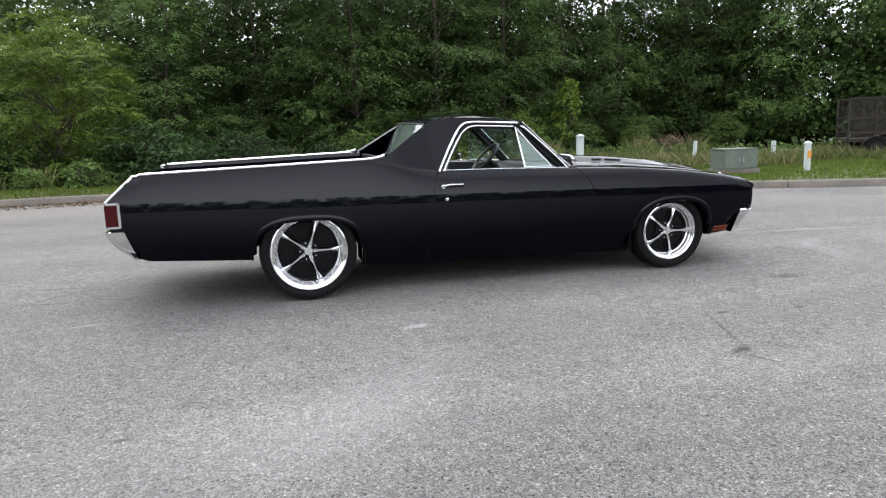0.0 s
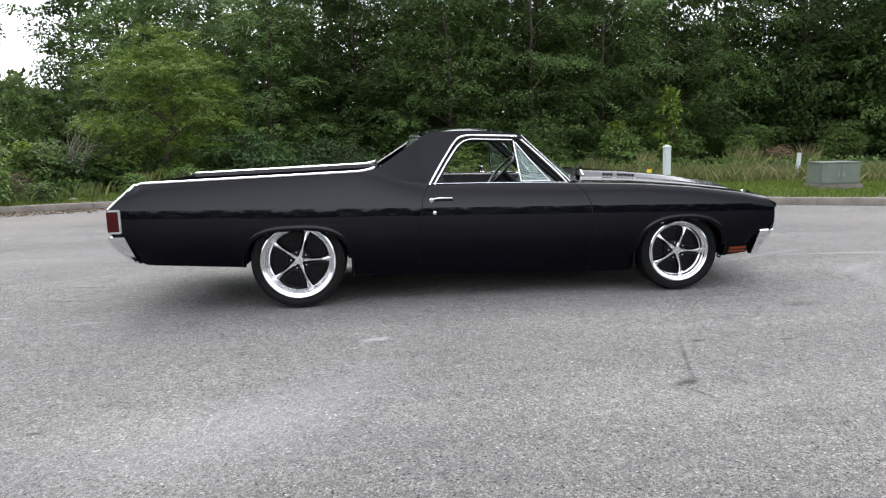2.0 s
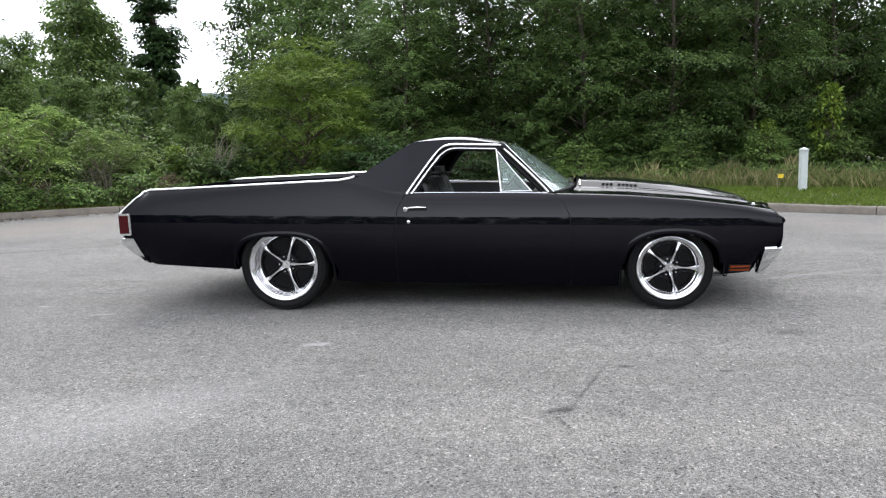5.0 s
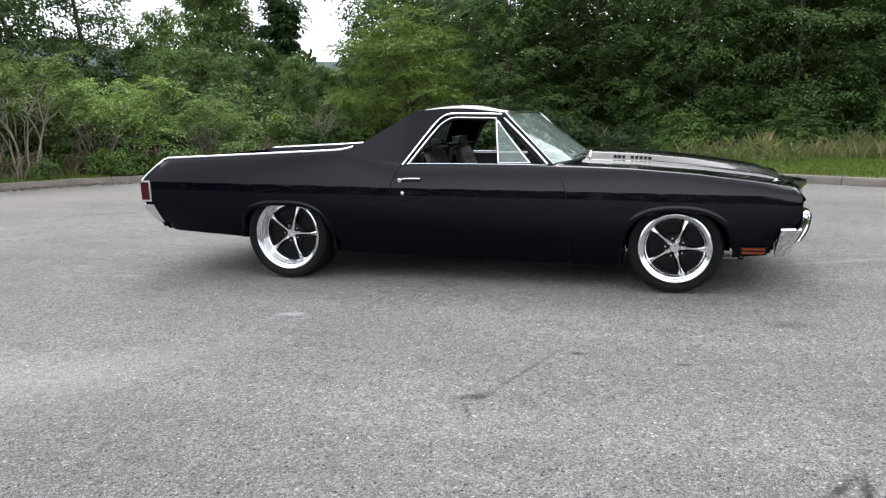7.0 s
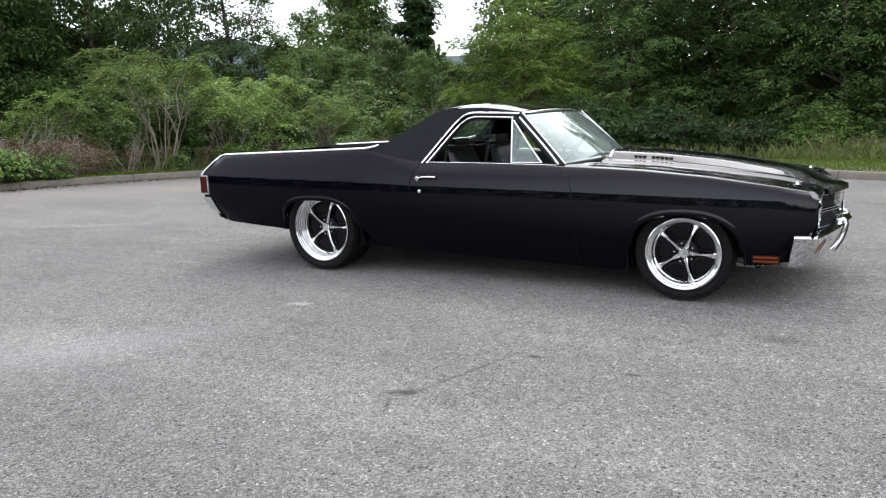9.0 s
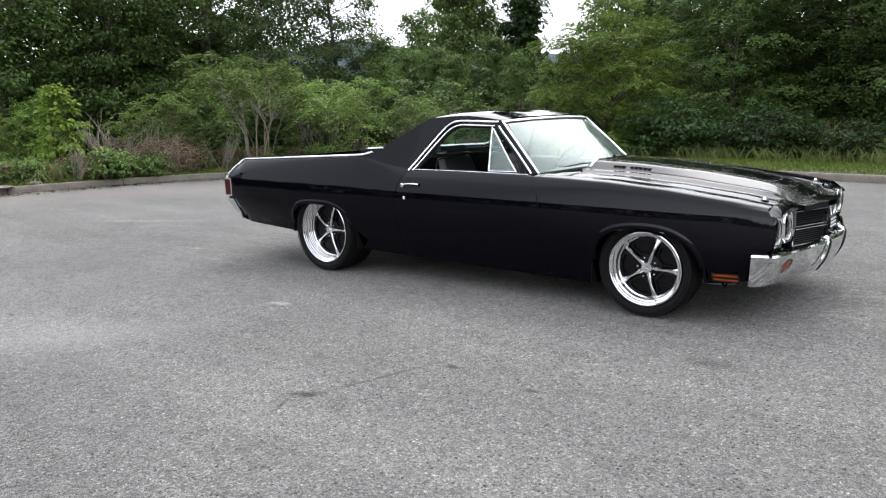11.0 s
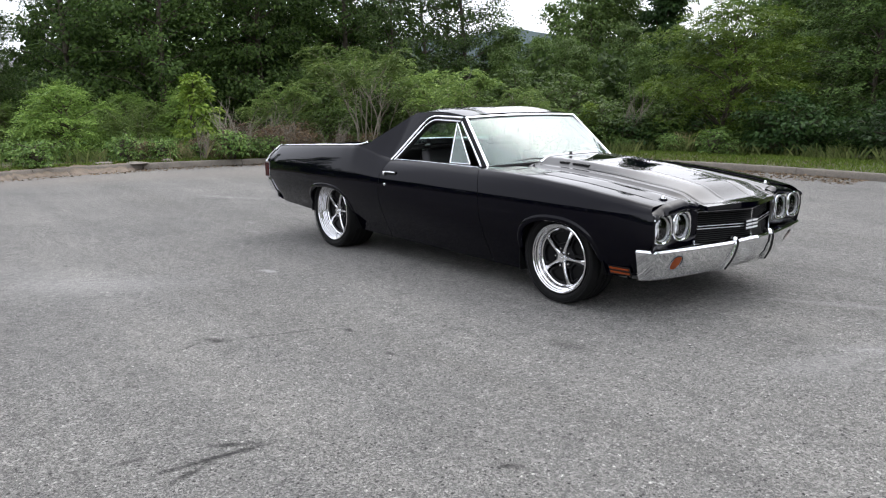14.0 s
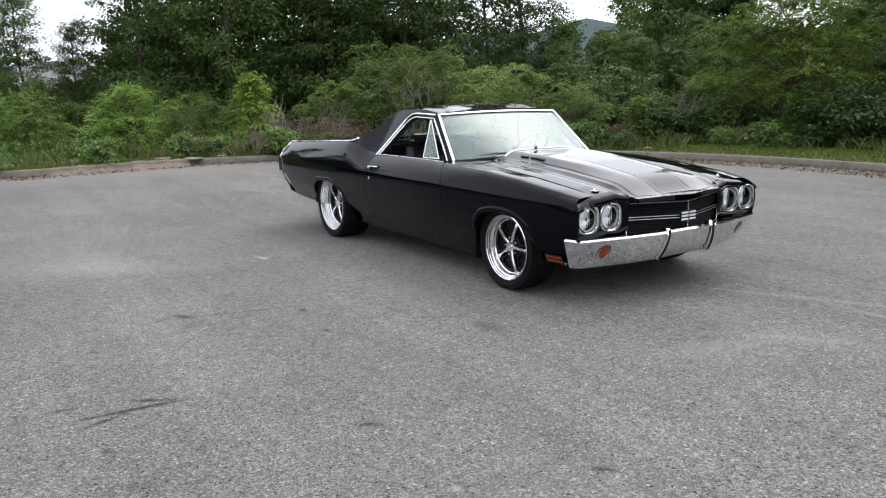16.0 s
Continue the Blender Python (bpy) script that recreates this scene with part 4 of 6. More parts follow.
GRILLE_YS = [round(v, 4) for v in np.linspace(-0.458, 0.458, 23)]
part("backing", grid_mesh("backing", [[(grille_x(y) - 0.05, y, z) for y in GRILLE_YS] for z in (0.41, 0.67)], 60), UNDER, grille)
for k in range(16):
    z = 0.446 + 0.0128 * k
    if abs(z - 0.549) < 0.016:
        continue
    part("grille_bar", tube([(grille_x(y) - 0.02, y, z - 0.012 * peak(y)) for y in GRILLE_YS], 0.0028, 4), TRIM, grille)
for z, r in ((0.651, 0.0028), (0.560, 0.0026), (0.543, 0.0026), (0.447, 0.0028)):
    part("grille_moulding", tube([(grille_x(y), y, z - 0.012 * peak(y)) for y in GRILLE_YS], r, 6), STEEL, grille)
for y in (-0.458, 0.0, 0.458):
    part("grille_upright", tube([(grille_x(y) + 0.001, y, 0.447 - 0.012 * peak(y)), (grille_x(y) + 0.001, y, 0.651 - 0.012 * peak(y))], 0.003, 6), CHROME, grille)
# centre badge: two plain bright blocks on a dark plate
badge = part("badge", box(2.335, 2.345, -0.074, 0.074, 0.507, 0.575, 0.003, 1), TRIM, grille)
for y0 in (-0.068, 0.006):
    for z0 in (0.513, 0.535, 0.557):
        part("badge_bar", box(2.343, 2.351, y0, y0 + 0.062, z0, z0 + 0.012, 0.002, 1), ENAMEL, badge)

# front bumper: a wrap-round blade with a step, guards and amber lamps
BUMP_SEC = [(0.445, -0.09), (0.462, -0.055), (0.460, -0.012), (0.448, 0.0), (0.40, -0.004), (0.34, -0.022), (0.29, -0.055), (0.272, -0.075), (0.272, -0.11)]


def bumper_row(z, d, inset):
    """One line of the bumper's skin at a height, from end to end: a flat side facet, a sharp corner, a bowed front."""
    f = min(1.0, max(0.0, (0.455 - z) / 0.185))
    zs = z - 0.015 * f
    rear = (2.117 - 0.033 * f, 0.903 - 0.080 * f - inset)
    corner = (2.242 - 0.093 * f - 0.7 * inset, 0.876 - 0.102 * f - inset)
    mid = 2.405 + d
    half = [(rear[0], rear[1] * 0.93, zs)] + [(rear[0] + (corner[0] - rear[0]) * q, rear[1] + (corner[1] - rear[1]) * q, zs) for q in (0, 0.33, 0.66, 0.93)]
    for q in np.linspace(1.0, 0.0, 22):
        half.append((mid + (corner[0] - mid) * (0.70 * q + 0.30 * q ** 2.2), corner[1] * q, zs + (z - zs) * (1 - q) + 0.012 * (1 - min(1, q / 0.3) ** 2)))
    return [(x, -y, h) for x, y, h in half] + [(x, y, h) for x, y, h in half[-2::-1]]


def bumper_x(y, z):
    """Front skin of the bumper at a place."""
    d = float(np.interp(-z, [-q for q, _ in BUMP_SEC[3:8]], [e for _, e in BUMP_SEC[3:8]]))
    row = bumper_row(z, d, 0.0)[5:27]
    return float(np.interp(-abs(y), [-abs(p[1]) for p in row], [p[0] for p in row]))


rows = [bumper_row(z, d, e) for (z, d), e in zip(BUMP_SEC, (0.085, 0.05, 0.010, 0, 0, 0, 0, 0, 0.035))]
bumper = part("front_bumper", grid_mesh("front_bumper", rows, 42, thick=0.0), CHROME, car, "polished chrome front bumper")
for s in (-1, 1):
    guard = part("bumper_guard", tube(smooth_path([(2.322, s * 0.215, 0.470), (2.354, s * 0.216, 0.472), (2.364, s * 0.218, 0.452), (2.357, s * 0.226, 0.40), (2.338, s * 0.236, 0.34), (2.299, s * 0.246, 0.272)], 4), 0.019, 10, flat=0.8), CHROME, bumper)
    part("guard_strip", tube(smooth_path([(2.370, s * 0.218, 0.466), (2.378, s * 0.219, 0.448), (2.371, s * 0.227, 0.40), (2.352, s * 0.237, 0.34), (2.314, s * 0.247, 0.276)], 4), 0.010, 6), TRIM, guard, "black rubber guard strip")
    ring = [(0.043 * math.copysign(abs(math.cos(k * math.pi / 12)) ** 0.75, math.cos(k * math.pi / 12)), 0.060 * math.copysign(abs(math.sin(k * math.pi / 12)) ** 0.75, math.sin(k * math.pi / 12))) for k in range(24)]
    signal = part("turn_signal", tube([(bumper_x(0.680 + w, 0.352 + h) + 0.001, s * (0.680 + w), 0.352 + h) for w, h in ring], 0.004, 6, True), TRIM, bumper)
    part("lens", grid_mesh("lens", [[(bumper_x(0.680 + r * w, 0.352 + r * h) + 0.001 + 0.006 * (1 - r * r), s * (0.680 + r * w), 0.352 + r * h) for w, h in ring] for r in (0.02, 0.4, 0.75, 1.0)], 60, True), AMBER_LENS, signal, "amber lens")
for s in (-1, 1):
    rows = [[(x, s * (flank_y(x, z) + 0.004), z) for x in np.linspace(1.882, 2.040, 6)] for z in (0.272, 0.30, 0.332)]
    marker = part("side_marker", grid_mesh("side_marker", rows, 60), TRIM, car)
    for z0 in (0.279, 0.306):
        rows = [[(x, s * (flank_y(x, z) + 0.009), z) for x in np.linspace(1.892, 2.030, 6)] for z in (z0 + 0.002, z0 + 0.008, z0 + 0.014)]
        part("lens", grid_mesh("lens", rows, 60, thick=0.004), AMBER_LENS, marker, "amber lens bar")

# ---- door furniture ----
for s in (-1, 1):
    hy = flank_y(-0.40, 0.785)
    handle = new("door_handle")
    handle.parent = doors[0 if s < 0 else 1]
    part("recess", tube([(-0.485, s * (hy - 0.002), 0.787), (-0.30, s * (hy - 0.002), 0.788)], 0.021, 10, flat=0.35, up=(0, s, 0)), TRIM, handle)
    part("pull", tube(smooth_path([(-0.468, s * (hy + 0.008), 0.788), (-0.42, s * (hy + 0.018), 0.799), (-0.36, s * (hy + 0.016), 0.800), (-0.305, s * (hy + 0.004), 0.797)], 4), 0.0055, 8), CHROME, handle)
    button = part("button", lathe([(0.0, 0.017), (0.012, 0.017), (0.016, 0.012), (0.016, 0.0)], 20, "y"), CHROME, handle)
    button.matrix_basis = Matrix.Translation((-0.462, s * (hy + 0.004), 0.786)) @ Matrix.Diagonal((1, s, 1, 1))
    lock = part("key_lock", lathe([(0.0, 0.013), (0.006, 0.013), (0.008, 0.006), (0.004, 0.003), (0.004, 0.0)], 16, "y"), CHROME, doors[0 if s < 0 else 1])
    lock.matrix_basis = Matrix.Translation((-0.439, s * (flank_y(-0.44, 0.693) + 0.001), 0.693)) @ Matrix.Diagonal((1, s, 1, 1))
# mirror on the driver's door alone
mirror = part("door_mirror", box(0.155, 0.195, 0.88, 1.03, 0.85, 0.965, 0.022, 3), CHROME, car, "chrome driver's door mirror")
part("mirror_glass", box(0.150, 0.156, 0.89, 1.02, 0.86, 0.955, 0.002, 1), CHROME, mirror)
part("stalk", tube([(0.19, 0.86, 0.86), (0.185, 0.92, 0.90)], 0.012, 8), CHROME, mirror)
part("aerial_base", lathe([(0.0, 0.014), (0.02, 0.012), (0.03, 0.0)], 12, "z"), TRIM, car).location = (0.90, -0.1, 0.945)

# ---- interior ----
bm = box(-0.62, 0.80, -0.74, 0.74, 0.29, 0.33)
box(-0.64, -0.60, -0.72, 0.72, 0.30, 0.97, 0.01, bm=bm)
box(-0.60, 0.55, -0.10, 0.10, 0.30, 0.47, 0.03, bm=bm)
part("cabin_floor", bm, TRIM, car)
rows = []
for x, z in ((0.90, 0.40), (0.62, 0.52), (0.50, 0.66), (0.47, 0.80), (0.52, 0.868), (0.64, 0.872), (0.80, 0.868)):
    rows.append([(x - 0.03 * (1 - (y / 0.74) ** 2), y, z) for y in np.linspace(-0.73, 0.73, 11)])
part("dashboard", grid_mesh("dashboard", rows, 40), VINYL, car, "black padded dashboard")


def bucket_seat(y):
    seat = new("seat")
    seat.parent = car
    seat.location = (0.02, 0, 0.055)
    part("cushion", box(-0.34, 0.17, y - 0.25, y + 0.25, 0.36, 0.56, 0.07, 4), VINYL, seat)
    rows = []
    for k, (x, z) in enumerate(((-0.24, 0.46), (-0.25, 0.56), (-0.285, 0.68), (-0.335, 0.82), (-0.365, 0.905), (-0.395, 0.925), (-0.46, 0.91), (-0.475, 0.78), (-0.43, 0.48))):
        w = 0.24 - 0.04 * sstep(0.70, 0.93, z)
        row = []
        for t in np.linspace(-1, 1, 23):
            edge = sstep(0.8, 1.0, abs(t))
            rib = 0.006 * math.cos(t * 10 * math.pi) * (abs(t) < 0.7) * (k in (1, 2, 3))
            side = 1 if k < 5 else -1
            row.append((x - side * 0.05 * edge + rib, y + w * t, z))
        rows.append(row)
    part("backrest", grid_mesh("backrest", rows, 50), VINYL, seat, "black vinyl backrest with pleats")
    for t in np.linspace(-0.6, 0.6, 7):
        part("pleat_seam", tube([(-0.243, y + 0.23 * t, 0.56), (-0.279, y + 0.23 * t, 0.68), (-0.323, y + 0.225 * t, 0.80)], 0.0035, 4), SEAM, seat, "pale pleat seam")
    part("headrest", box(-0.50, -0.33, y - 0.18, y + 0.18, 0.885, 1.005, 0.055, 5), VINYL, seat, "broad rounded black headrest")


bucket_seat(-0.37)
bucket_seat(0.37)
steering = new("steering_wheel")
steering.parent = car
steering.matrix_basis = Matrix.Translation((0.28, 0.37, 0.925)) @ Matrix.Rotation(radians(-47), 4, "Y")
part("rim", tube([(0.165 * math.cos(k * math.pi / 18), 0.165 * math.sin(k * math.pi / 18), 0) for k in range(36)], 0.013, 8, True), VINYL, steering)
for a in (0.0, 2.2, -2.2):
    part("spoke", tube([(0, 0, -0.03), (0.16 * math.cos(a), 0.16 * math.sin(a), 0)], 0.011, 6, flat=0.4), TRIM, steering)
part("column", tube([(0, 0, -0.30), (0, 0, -0.02)], 0.032, 10), TRIM, steering)
cabin_mirror = part("cabin_mirror", box(0.30, 0.325, -0.11, 0.11, 1.10, 1.155, 0.012, 3), TRIM, car)
part("mirror_glass", box(0.297, 0.301, -0.10, 0.10, 1.108, 1.148, 0.002, 1), CHROME, cabin_mirror)
part("stalk", tube([(0.33, 0, 1.13), (0.36, 0, 1.215)], 0.006, 6), CHROME, cabin_mirror)
part("headliner", grid_mesh("headliner", [[(x, y, 1.235 + 0.02 * (1 - (y / 0.6) ** 2)) for y in np.linspace(-0.60, 0.60, 9)] for x in (-0.45, -0.2, 0.05, 0.26)], 60), TRIM, car)

# ---- wheels: the outer face looks to -y, lip plane at y = 0 ----
def wheel(rim, tyre, width, hub_in, phase):
    w = new("wheel")
    w.parent = car
    t = tyre - rim
    prof = [(0.03, rim - 0.012), (0.004, rim + 0.004), (-0.012, rim + 0.25 * t), (-0.017, rim + 0.55 * t), (-0.008, rim + 0.82 * t), (0.012, tyre - 0.008), (0.03, tyre - 0.002)]
    prof += [(0.05 + (width - 0.10) * k / 10, tyre - (0.006 if k % 3 == 1 else 0.0)) for k in range(11)]
    prof += [(width - 0.012, tyre - 0.008), (width + 0.012, rim + 0.5 * t), (width - 0.02, rim)]
    part("tyre", lathe(prof, 72), RUBBER, w, "low-profile black tyre")
    for r in (rim + 0.35 * t, rim + 0.72 * t):
        part("sidewall_rib", lathe([(-0.0165, r), (-0.0195, r + 0.002), (-0.0195, r + 0.005), (-0.0165, r + 0.007)], 64), RUBBER, w)
    ri = rim * 0.79
    prof = [(0.004, rim + 0.002), (-0.008, rim - 0.001), (-0.011, rim - 0.008), (-0.006, rim - 0.013), (0.002, rim - 0.014), (0.006, rim - 0.022), (0.016, rim - 0.024), (0.020, rim - 0.034), (hub_in - 0.004, ri + 0.008), (hub_in + 0.004, ri), (hub_in + 0.03, ri - 0.004), (hub_in + 0.08, ri + 0.01), (width - 0.03, rim - 0.04), (width - 0.01, rim)]
    d0, r0, d1, r1 = 0.020, rim - 0.034, hub_in - 0.004, ri + 0.008
    steps = []
    for k in range(1, 4):
        d, ra, rb = d0 + (d1 - d0) * k / 4, r0 + (r1 - r0) * (k - 1) / 3, r0 + (r1 - r0) * k / 3
        steps += [(d - 0.004, ra - 0.001), (d, ra - 0.003), (d + 0.002, rb)]
    prof[8:8] = steps
    part("rim", lathe(prof, 80), ALLOY, w, "polished deep-dish alloy rim")
    # five tapered spokes joined to a hub disc and an inner ring
    r_in, r_out = 0.045, ri + 0.006
    for k in range(5):
        a = radians(phase + 72 * k)
        c, s = math.cos(a), math.sin(a)
        bm = bmesh.new()
        rings = []
        for f in np.linspace(0, 1, 7):
            r = r_in * 0.6 + (r_out - r_in * 0.6) * f
            half = 0.0150 - 0.0050 * sstep(0.0, 0.5, f) + 0.003 * sstep(0.5, 0.8, f) + 0.013 * sstep(0.80, 1.0, f)
            y = hub_in - 0.006 + 0.012 * f - 0.010 * math.sin(math.pi * f)
            sec = [(-half, 0.012), (-half * 0.9, 0.002), (-half * 0.45, -0.004), (half * 0.45, -0.004), (half * 0.9, 0.002), (half, 0.012), (half * 0.7, 0.03), (-half * 0.7, 0.03)]
            rings.append([bm.verts.new((c * r - s * q, y + d, s * r + c * q)) for q, d in sec])
        for r0, r1 in zip(rings, rings[1:]):
            for q in range(8):
                bm.faces.new((r0[q], r0[(q + 1) % 8], r1[(q + 1) % 8], r1[q]))
        bm.faces.new(rings[0])
        bm.faces.new(rings[-1])
        part("spoke", bm, ALLOY, w, "polished alloy spoke")
        # black dished pocket between this spoke and the next
        bm = bmesh.new()
        rings = []
        for inset, depth in ((0.0, 0.016), (0.006, 0.012), (0.014, 0.012), (0.018, 0.028)):
            loop = []
            ra, rb = 0.084 + inset, ri - 0.004 - inset
            for r, sgn in ((ra, -1), (ra + 0.25 * (rb - ra), -1), (ra + 0.65 * (rb - ra), -1), (rb - 0.016, -1), (rb, -0.82), (rb + 0.003, -0.4), (rb + 0.004, 0), (rb + 0.003, 0.4), (rb, 0.82), (rb - 0.016, 1), (ra + 0.65 * (rb - ra), 1), (ra + 0.25 * (rb - ra), 1), (ra, 1), (ra - 0.006, 0)):
                half = max(0.0, radians(36) - math.asin(min(0.9, (0.017 + inset) / r)))
                th = a + radians(36) + sgn * half
                loop.append(bm.verts.new((r * math.cos(th), hub_in + depth, r * math.sin(th))))
            rings.append(loop)
        for r0, r1 in zip(rings, rings[1:]):
            for q in range(14):
                bm.faces.new((r0[q], r0[(q + 1) % 14], r1[(q + 1) % 14], r1[q]))
        bm.faces.new(rings[-1])
        part("pocket", bm, POCKET, w, "satin black pocket")
        a2 = a + radians(36)
        nut = part("lug_nut", lathe([(0.0, 0.0085), (-0.016, 0.0085), (-0.021, 0.006), (-0.021, 0.0)], 8), ALLOY, w)
        nut.location = (math.cos(a2) * 0.062, hub_in + 0.012, math.sin(a2) * 0.062)
    part("hub", lathe([(hub_in + 0.03, 0.082), (hub_in + 0.022, 0.082), (hub_in + 0.016, 0.076), (hub_in + 0.006, 0.040), (hub_in + 0.0, 0.036)], 40), POCKET, w, "black hub face")
    cap = part("centre_cap", lathe([(hub_in + 0.01, 0.038), (hub_in - 0.014, 0.036), (hub_in - 0.022, 0.030), (hub_in - 0.022, 0.012), (hub_in - 0.028, 0.008), (hub_in - 0.028, 0.0)], 32), CHROME, w, "chrome centre cap")
    part("brake_disc", lathe([(hub_in + 0.075, 0.05), (hub_in + 0.075, rim * 0.72), (hub_in + 0.10, rim * 0.72), (hub_in + 0.10, 0.05)], 48), UNDER, w, "black brake disc")
    cal = []
    for y in (hub_in + 0.045, hub_in + 0.115):
        cal.append([(rim * rr * math.cos(radians(th)), y, rim * rr * math.sin(radians(th))) for th in (150, 165, 180, 195, 210) for rr in (0.52,)] + [(rim * 0.80 * math.cos(radians(th)), y, rim * 0.80 * math.sin(radians(th))) for th in (210, 195, 180, 165, 150)])
    bm = bmesh.new()
    r0 = [bm.verts.new(p) for p in cal[0]]
    r1 = [bm.verts.new(p) for p in cal[1]]
    for k in range(10):
        bm.faces.new((r0[k], r0[(k + 1) % 10], r1[(k + 1) % 10], r1[k]))
    bm.faces.new(r0)
    bm.faces.new(r1[::-1])
    part("brake_caliper", bm, TRIM, w)
    part("backing_disc", lathe([(hub_in + 0.13, 0.0), (hub_in + 0.13, rim - 0.02)], 32), UNDER, w)
    part("valve", tube([(rim * 0.80 * math.cos(4.95), 0.02, rim * 0.80 * math.sin(4.95)), (rim * 0.80 * math.cos(4.95), -0.01, rim * 0.78 * math.sin(4.95))], 0.004, 6), TRIM, w)
    return w


def place_wheel(w, x, y, z):
    w.matrix_basis = Matrix.Translation((x, y, z)) if y < 0 else Matrix.Translation((x, y, z)) @ Matrix.Rotation(math.pi, 4, "Z")


rear = wheel(0.282, 0.357, 0.29, 0.075, 0)
front = wheel(0.240, 0.312, 0.22, 0.045, -4)
place_wheel(rear, -1.473, -0.872, 0.357)
place_wheel(front, 1.473, -0.862, 0.312)
for w, x, y, z in ((rear, -1.473, 0.872, 0.357), (front, 1.473, 0.862, 0.312)):
    c = copy_thing(w, pose(x, y, z, 0, 0, 180))

# ---- plants ----
RNG = np.random.default_rng(7)


def quads_mesh(name, quads, material):
    """A mesh of loose four-cornered leaves from an array N x 4 x 3."""
    n = len(quads)
    me = bpy.data.meshes.new(name)
    me.vertices.add(4 * n)
    me.vertices.foreach_set("co", np.asarray(quads, np.float32).reshape(-1))
    me.loops.add(4 * n)
    me.loops.foreach_set("vertex_index", np.arange(4 * n, dtype=np.int32))
    me.polygons.add(n)
    me.polygons.foreach_set("loop_start", np.arange(0, 4 * n, 4, dtype=np.int32))
    me.update(calc_edges=True)
    me.validate()
    me.materials.append(material)
    return me


def unit(v):
    return v / np.maximum(np.linalg.norm(v, axis=-1, keepdims=True), 1e-9)


def leaves(base, way, up, length, width, curl=0.15):
    """Pointed leaves: base, direction, facing, sizes. Returns N x 4 x 3."""
    way = unit(way)
    side = unit(np.cross(way, up))
    nrm = np.cross(side, way)
    length, width = np.asarray(length)[:, None], np.asarray(width)[:, None]
    mid = base + way * length * 0.45 + nrm * length * curl * 0.6
    return np.stack([base, mid + side * width * 0.5, base + way * length - nrm * length * curl, mid - side * width * 0.5], 1)


def sprays(base, way, up, length, pairs, leaf_len, leaf_wid, droop=0.35):
    """Feathered leaves: pairs of leaflets along a drooping stalk, and one at its tip."""
    way = unit(way)
    out = []
    length = np.asarray(length)
    side = unit(np.cross(way, up))
    for k in range(pairs + 1):
        f = (k + 0.6) / (pairs + 0.6)
        drop = np.zeros_like(way)
        drop[:, 2] = -droop * f * f
        at = base + (way * f + drop) * length[:, None]
        taper = 1.0 - 0.45 * abs(f - 0.45)
        jit = RNG.normal(0, 0.18, way.shape)
        if k == pairs:
            out.append(leaves(at, way + drop + jit, up, leaf_len * taper * np.ones(len(at)), leaf_wid * np.ones(len(at))))
        else:
            for s in (-1, 1):
                out.append(leaves(at, side * s + way * 0.45 + drop * 0.6 + jit, up + RNG.normal(0, 0.2, way.shape), leaf_len * taper * np.ones(len(at)), leaf_wid * np.ones(len(at))))
    return np.concatenate(out)


def scatter_clumps(n, rx, rz, zc, inner=0.45, flatten_low=0.0, gap=0.0):
    """Centres of leaf clumps in a crown, mostly near its surface, kept apart."""
    got = []
    tries = 0
    while len(got) < n and tries < n * 60:
        tries += 1
        d = unit(RNG.normal(0, 1, 3))
        r = inner + (1 - inner) * RNG.random() ** 0.6
        r *= 0.82 + 0.36 * RNG.random()
        p = np.array([d[0] * rx * r, d[1] * rx * r, zc + d[2] * rz * r])
        if all(np.linalg.norm(p - q) > gap for q in got[-60:]):
            got.append(p)
    return np.array(got)


def limb_mesh(bm, a, b, r0, r1, sag=0.12, steps=5, sides=5):
    a, b = Vector(a), Vector(b)
    off = Vector((random.uniform(-1, 1), random.uniform(-1, 1), random.uniform(0.0, 1))) * (b - a).length * sag
    path = [a.lerp(b, k / steps) + off * math.sin(math.pi * k / steps) for k in range(steps + 1)]
    tube(path, r0, sides, bm=bm, taper=r1 / r0)


